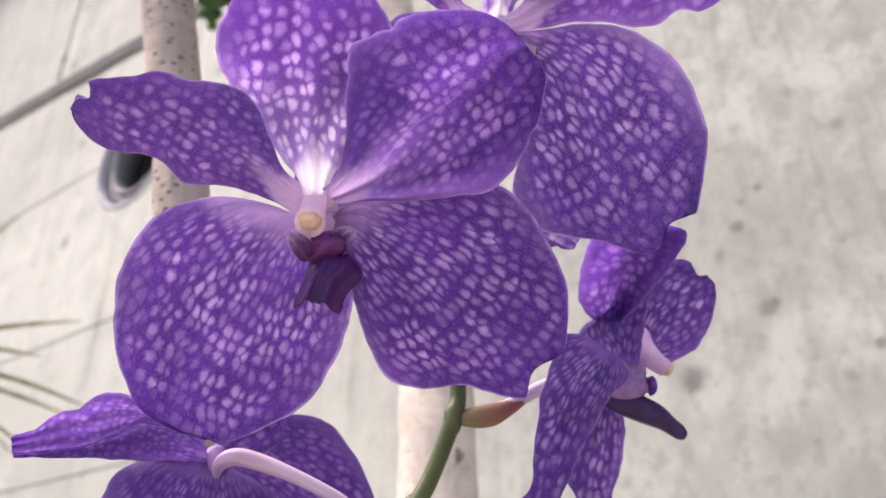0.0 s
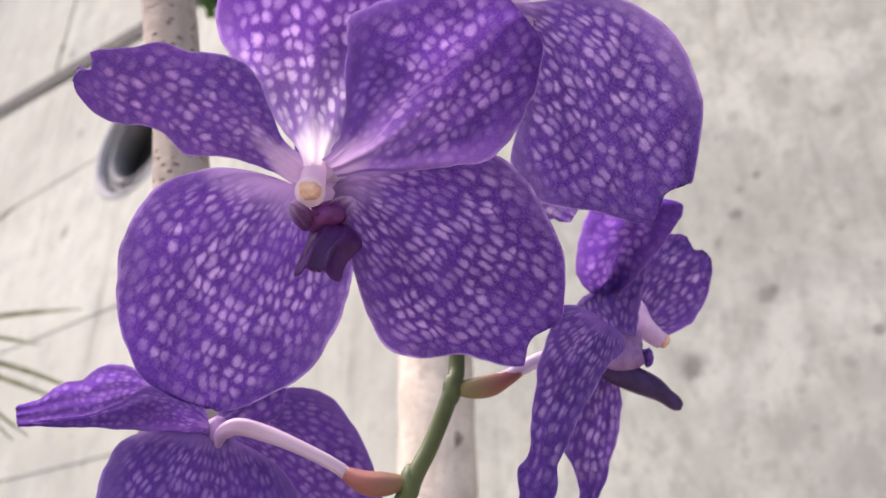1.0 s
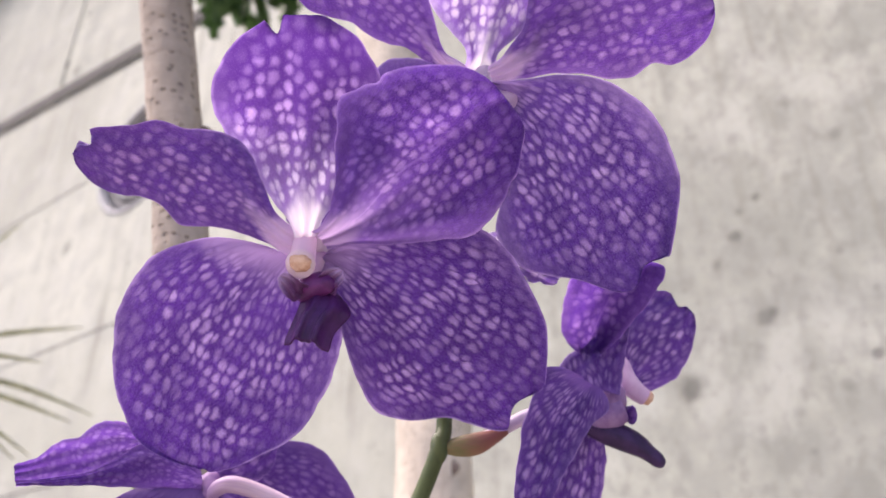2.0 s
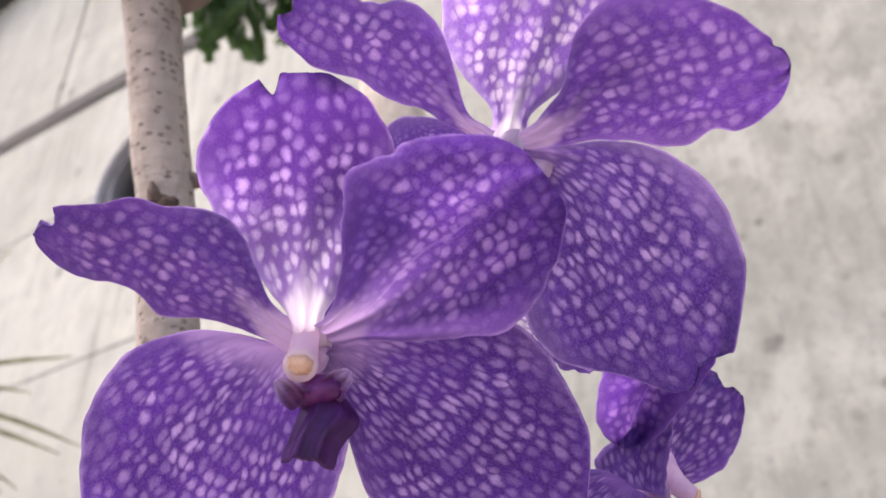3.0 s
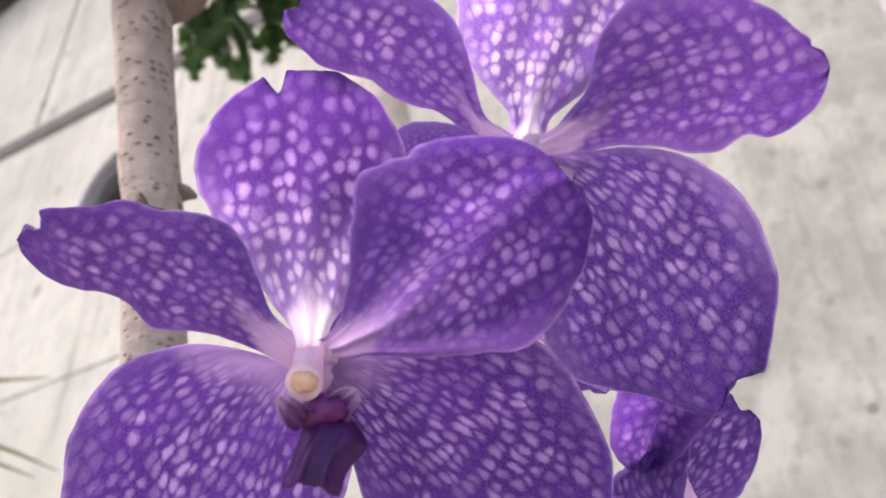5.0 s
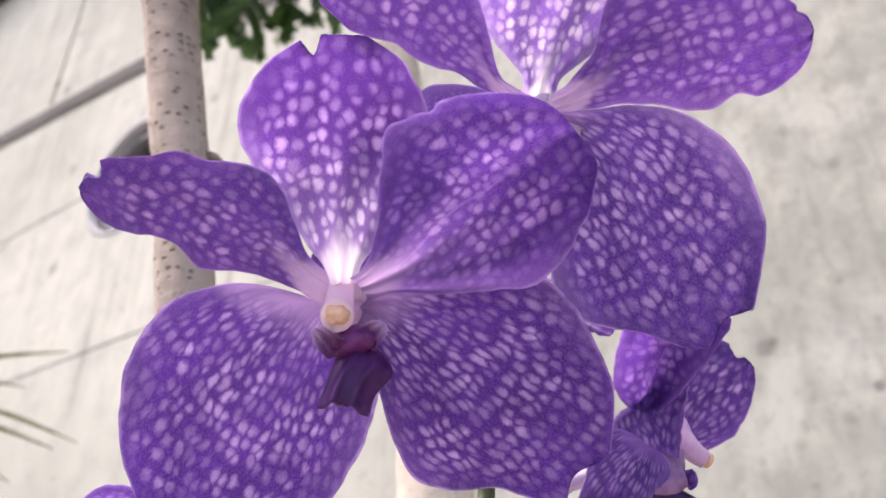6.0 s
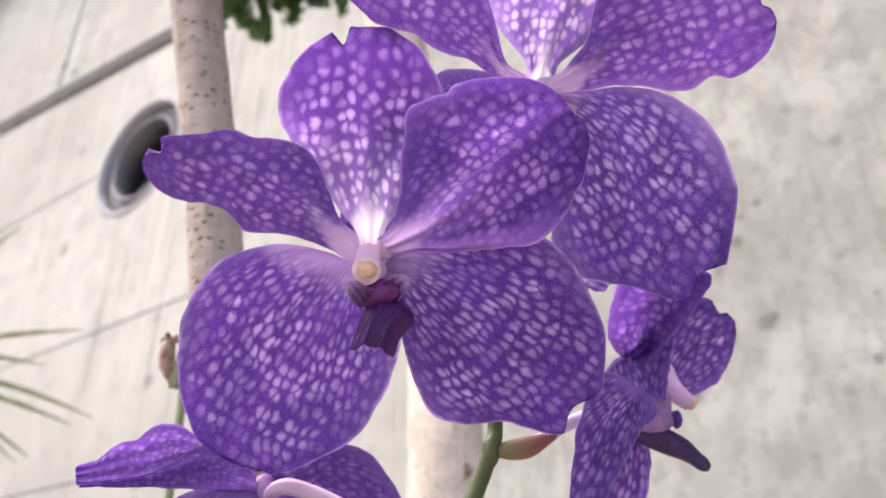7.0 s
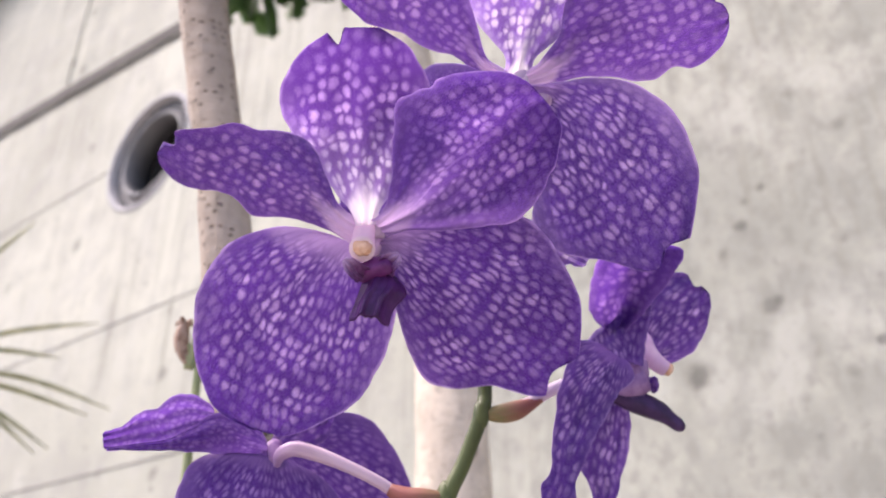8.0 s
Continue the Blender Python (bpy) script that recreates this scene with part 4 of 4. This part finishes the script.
def spike():
    s = thing("orchid_spike", (-0.30, 0.30, 0.0), "smooth green orchid flower spike with reddish bracts", "stem")
    part("stem", tube_mesh([(-0.30, 0.30, 0.0), (-0.24, 0.26, 0.7), (-0.1500, 0.185, 1.40), (-0.1142, 0.1666, 1.5151), (-0.1068, 0.1636, 1.5330), (-0.1018, 0.1647, 1.5431), (-0.0961, 0.1649, 1.5558), (-0.0950, 0.1655, 1.5640), (-0.0930, 0.160, 1.5850), (-0.0892, 0.155, 1.6080), (-0.0866, 0.1515, 1.6280)],
                           [0.0045, 0.0038, 0.0029, 0.0026, 0.0023, 0.0021, 0.0021, 0.0020, 0.0020, 0.0018, 0.0014], 16, 1.0, 0.05, 2, 140), STEM, s)
    part("stem_tip", blob_mesh((-0.0866, 0.1515, 1.6290), (0.0022, 0.0022, 0.0030), 5, 0.3), KNOT, s, "brown dry tip of the stem")
    part("node", blob_mesh((-0.0961, 0.1649, 1.5558), (0.0023, 0.0023, 0.0042), 7, 0.06), STEM, s)
    part("node", blob_mesh((-0.1066, 0.1632, 1.5342), (0.0025, 0.0025, 0.0046), 8, 0.06), STEM, s)
    # pedicels with their bracts
    side = part("pedicel", tube_mesh([(-0.0880, 0.1722, 1.5586), (-0.0853, 0.1749, 1.5603), (-0.0796, 0.1814, 1.5654), (-0.0691, 0.1905, 1.5702), (-0.0620, 0.1960, 1.5745)], [0.0016, 0.0017, 0.0019, 0.0022, 0.0026], 14), PEDICEL, s, "pale lilac flower stalk")
    part("bract", tube_mesh([(-0.0958, 0.1653, 1.5558), (-0.0925, 0.1682, 1.5562), (-0.0892, 0.1713, 1.5572), (-0.0862, 0.1741, 1.5592), (-0.0838, 0.1766, 1.5614)], [0.0014, 0.0027, 0.0030, 0.0022, 0.0016], 18, 0.9, 0.10, 3), BRACT, side, "reddish green bract")
    low = part("pedicel", tube_mesh([(-0.1180, 0.1552, 1.5355), (-0.1208, 0.1517, 1.5380), (-0.1270, 0.1466, 1.5417), (-0.1339, 0.1421, 1.5449), (-0.1391, 0.1379, 1.5463), (-0.1436, 0.1378, 1.5452), (-0.1464, 0.1396, 1.5430)],
                                    [0.0015, 0.0015, 0.0016, 0.0019, 0.0020, 0.0017, 0.0009], 42, 1.0, 0.02, 4, 40, ribs=5), PEDICEL_FLUSHED, s, "thick pale lilac flower stalk flushed mauve at its end")
    part("bract", tube_mesh([(-0.1072, 0.1626, 1.5345), (-0.1110, 0.1600, 1.5340), (-0.1150, 0.1570, 1.5342), (-0.1188, 0.1542, 1.5362)], [0.0016, 0.0031, 0.0032, 0.0019], 18, 0.85, 0.18, 6), BRACT_PINK, low, "pinkish brown bract")
    part("pedicel", tube_mesh([(-0.0925, 0.159, 1.588), (-0.094, 0.140, 1.592), (-0.0965, 0.120, 1.591), (-0.0955, 0.1110, 1.589)], [0.0018, 0.0019, 0.0022, 0.0028], 14), PEDICEL, s, "pale lilac flower stalk")
    part("pedicel", tube_mesh([(-0.0860, 0.151, 1.628), (-0.073, 0.137, 1.634), (-0.061, 0.123, 1.627), (-0.0557, 0.1175, 1.6215)], [0.0018, 0.0019, 0.0022, 0.0028], 14), PEDICEL, s, "pale lilac flower stalk")
    part("pedicel", tube_mesh([(-0.0925, 0.158, 1.590), (-0.088, 0.157, 1.600), (-0.0805, 0.1565, 1.6075)], [0.0018, 0.0018, 0.0022], 12), PEDICEL, s, "pale lilac flower stalk")


flower_front()
flower_upper()
flower_side()
flower_low()
flower_hidden()
spike()


# ---- trunks, leaves, blades behind ----
def near_tree():
    t = thing("young_tree", (-0.150, 0.290, 0.0), "slim young tree with pale flecked bark and a brown knot", "tree")
    part("trunk", tube_mesh([(-0.150, 0.290, -0.02), (-0.155, 0.275, 0.6), (-0.188, 0.230, 1.30), (-0.2207, 0.1780, 1.6433), (-0.2244, 0.1710, 1.6871), (-0.2300, 0.1633, 1.7281), (-0.2375, 0.1517, 1.7920), (-0.243, 0.143, 1.85), (-0.255, 0.125, 2.05)],
                            [0.020, 0.017, 0.0135, 0.0107, 0.0107, 0.0109, 0.0118, 0.0132, 0.0105], 28, 1.0, 0.07, 1, 220), BARK, t)
    part("branch_stub", tube_mesh([(-0.2400, 0.1490, 1.790), (-0.2325, 0.1550, 1.7945), (-0.2262, 0.1598, 1.7990), (-0.2222, 0.1628, 1.8030), (-0.2203, 0.1640, 1.8060)], [0.0105, 0.0098, 0.0092, 0.0078, 0.0035], 24, 1.0, 0.16, 2, 30), BARK_BROWN, t, "brown cut branch stub")
    part("collar", tube_mesh([(-0.2352, 0.1550, 1.7740), (-0.2375, 0.1510, 1.7960), (-0.2392, 0.1487, 1.812), (-0.243, 0.143, 1.85)], [0.0112, 0.0124, 0.0132, 0.0136], 28, 1.0, 0.10, 9, 40), BARK, t, "swollen bark collar at the fork")
    k = part("knot", blob_mesh((-0.2174, 0.1642, 1.6845), (0.0046, 0.0050, 0.0056), 3, 0.6), KNOT, t, "broken brown knot")
    part("splinter", tube_mesh([(-0.2185, 0.1600, 1.6865), (-0.2190, 0.1588, 1.6905), (-0.2196, 0.1580, 1.6945)], [0.0026, 0.0022, 0.0008], 8, 1.0, 0.3, 5), KNOT, k)
    part("thorn", tube_mesh([(-0.2215, 0.1715, 1.7040), (-0.2165, 0.1745, 1.7035), (-0.2128, 0.1768, 1.7022)], [0.0042, 0.0030, 0.0008], 12, 1.0, 0.3, 8, 12), BARK_BROWN, t, "short brown thorn")


def far_tree():
    t = thing("cream_barked_tree", (-0.33, 0.545, 0.0), "straight cream barked tree with a side branch of dark lobed leaves", "tree")
    part("trunk", tube_mesh([(-0.33, 0.545, -0.02), (-0.333, 0.543, 1.0), (-0.334, 0.5425, 1.66), (-0.345, 0.535, 1.85), (-0.3896, 0.5042, 2.196), (-0.42, 0.48, 2.6), (-0.45, 0.46, 3.1)], [0.040, 0.033, 0.0305, 0.0300, 0.0295, 0.027, 0.022], 28, 1.0, 0.05, 3, 120), BARK_FAR, t)
    part("stub", tube_mesh([(-0.385, 0.500, 2.225), (-0.365, 0.515, 2.240), (-0.352, 0.522, 2.252)], [0.014, 0.011, 0.006], 14, 1.0, 0.2, 6), BARK_FAR, t)
    part("stub", tube_mesh([(-0.395, 0.495, 2.22), (-0.418, 0.480, 2.232), (-0.428, 0.472, 2.250)], [0.014, 0.011, 0.006], 14, 1.0, 0.2, 7), BARK_FAR, t)
    for at, size in (((-0.3295, 0.5165, 1.6576), 0.0062), ((-0.3270, 0.5170, 1.6500), 0.0044), ((-0.3085, 0.5285, 1.6503), 0.0050), ((-0.3300, 0.5155, 1.690), 0.0036)):
        part("bark_scar", blob_mesh(at, (size, 0.0025, 1.2 * size), 100 * size, 0.5), BARK_BROWN, t, "small brown bark scar")
    limb = part("limb", tube_mesh([(-0.43, 0.475, 2.70), (-0.55, 0.62, 2.80), (-0.70, 0.80, 2.84), (-0.86, 0.86, 2.86), (-0.99, 0.82, 2.84)], [0.016, 0.011, 0.008, 0.006, 0.003], 12, 1.0, 0.1, 8, 40), BARK_FAR, t)
    rng = random.Random(8)
    right, up, deep = Vector((0.857, 0.515, 0)), Vector((0.24, -0.40, 0.88)), Vector((-0.45, 0.757, 0.47))
    for k in range(52):
        a = rng.random()
        spot = Vector((-0.975, 0.822, 2.79)) + right * (0.30 * (a - 0.47)) + up * (rng.uniform(-0.085, 0.16) * (1.1 - 0.6 * a) + 0.01) + deep * rng.uniform(-0.05, 0.07)
        lobed_leaf(limb, spot, rng)


def lobed_leaf(parent, spot, rng):
    """A small leaf with rounded lobes, curved and thin."""
    bm = bmesh.new()
    size = rng.uniform(0.055, 0.095)
    ways = Euler((rng.uniform(0.6, 2.2), rng.uniform(-0.7, 0.7), rng.uniform(0, 6.28))).to_matrix()
    rows = []
    lobes = rng.choice((3, 4))
    for i in range(9):
        u = i / 8
        w = 0.42 * math.sin(math.pi * min(1, 0.08 + 0.92 * u)) ** 0.7 * (0.72 + 0.28 * math.cos(2 * math.pi * lobes * u))
        rows.append([bm.verts.new(spot + ways @ Vector((size * v * w, size * (u - 0.5) * 1.5, size * (0.25 * v * v - 0.5 * (u - 0.5) ** 2)))) for v in (-1, -0.5, 0, 0.5, 1)])
    top = [v for r in rows for v in r]
    grid_faces(bm, rows)
    solid = bmesh.ops.solidify(bm, geom=bm.faces[:], thickness=0.0006)
    bmesh.ops.recalc_face_normals(bm, faces=bm.faces)
    return part("leaf", bm, LEAF, parent)


def palm():
    heart = Vector((-1.5501, 0.5977, 1.9788))
    p = thing("palm", (-1.60, 0.52, 0.0), "palm with thin spreading olive green leaf blades before the wall", "palm")
    part("stalk", tube_mesh([(-1.60, 0.52, -0.02), (-1.62, 0.50, 1.0), heart], [0.020, 0.014, 0.008], 12, 1.0, 0.05, 2, 30), THIN_STEM, p)
    ends = ((-1.352, 0.8759, 2.1173), (-1.4043, 0.8428, 2.0439), (-1.3254, 0.9202, 1.949), (-1.366, 0.9029, 1.9389), (-1.3933, 0.8553, 1.8687), (-1.4065, 0.8382, 1.8585), (-1.4092, 0.7322, 2.2969))
    for k, end in enumerate(ends):
        end = Vector(end)
        mid = heart.lerp(end, 0.55) + Vector((0, 0, 0.018 + 0.006 * (k % 3)))
        part("blade", tube_mesh([heart, mid, end], [0.004, 0.0064, 0.0056, 0.0012], 8, 0.45, 0.0, k, 18), BLADE, p)


def wilted_stalk():
    w = thing("wilted_stalk", (-0.262, 0.230, 0.0), "thin green stalk with a dry brown flower remnant", "stalk")
    part("stalk", tube_mesh([(-0.262, 0.230, -0.01), (-0.262, 0.222, 0.8), (-0.2623, 0.2087, 1.5604), (-0.2660, 0.2044, 1.6139), (-0.2675, 0.2025, 1.6240)], [0.003, 0.0024, 0.0019, 0.0019, 0.0022], 10, 1.0, 0.1, 3, 60), THIN_STEM, w)
    bud = part("dry_bud", tube_mesh([(-0.2660, 0.2042, 1.6150), (-0.2685, 0.2016, 1.6225), (-0.2690, 0.2008, 1.6300), (-0.2682, 0.2012, 1.6350)], [0.0016, 0.0030, 0.0031, 0.0013], 14, 0.9, 0.5, 5, 18), WILTED, w, "shrivelled brown bud")
    for k in range(5):
        a = 1.256 * k
        part("dry_sepal", tube_mesh([(-0.2686, 0.2012, 1.6320), (-0.2684 + 0.003 * math.cos(a), 0.2012 + 0.003 * math.sin(a), 1.6350), (-0.2684 + 0.0045 * math.cos(a), 0.2012 + 0.0045 * math.sin(a), 1.6345 + 0.002 * math.sin(3 * a))], [0.0014, 0.0011, 0.0003], 6, 0.5, 0.3, k, 10), WILTED, bud)


near_tree()
far_tree()
palm()
wilted_stalk()
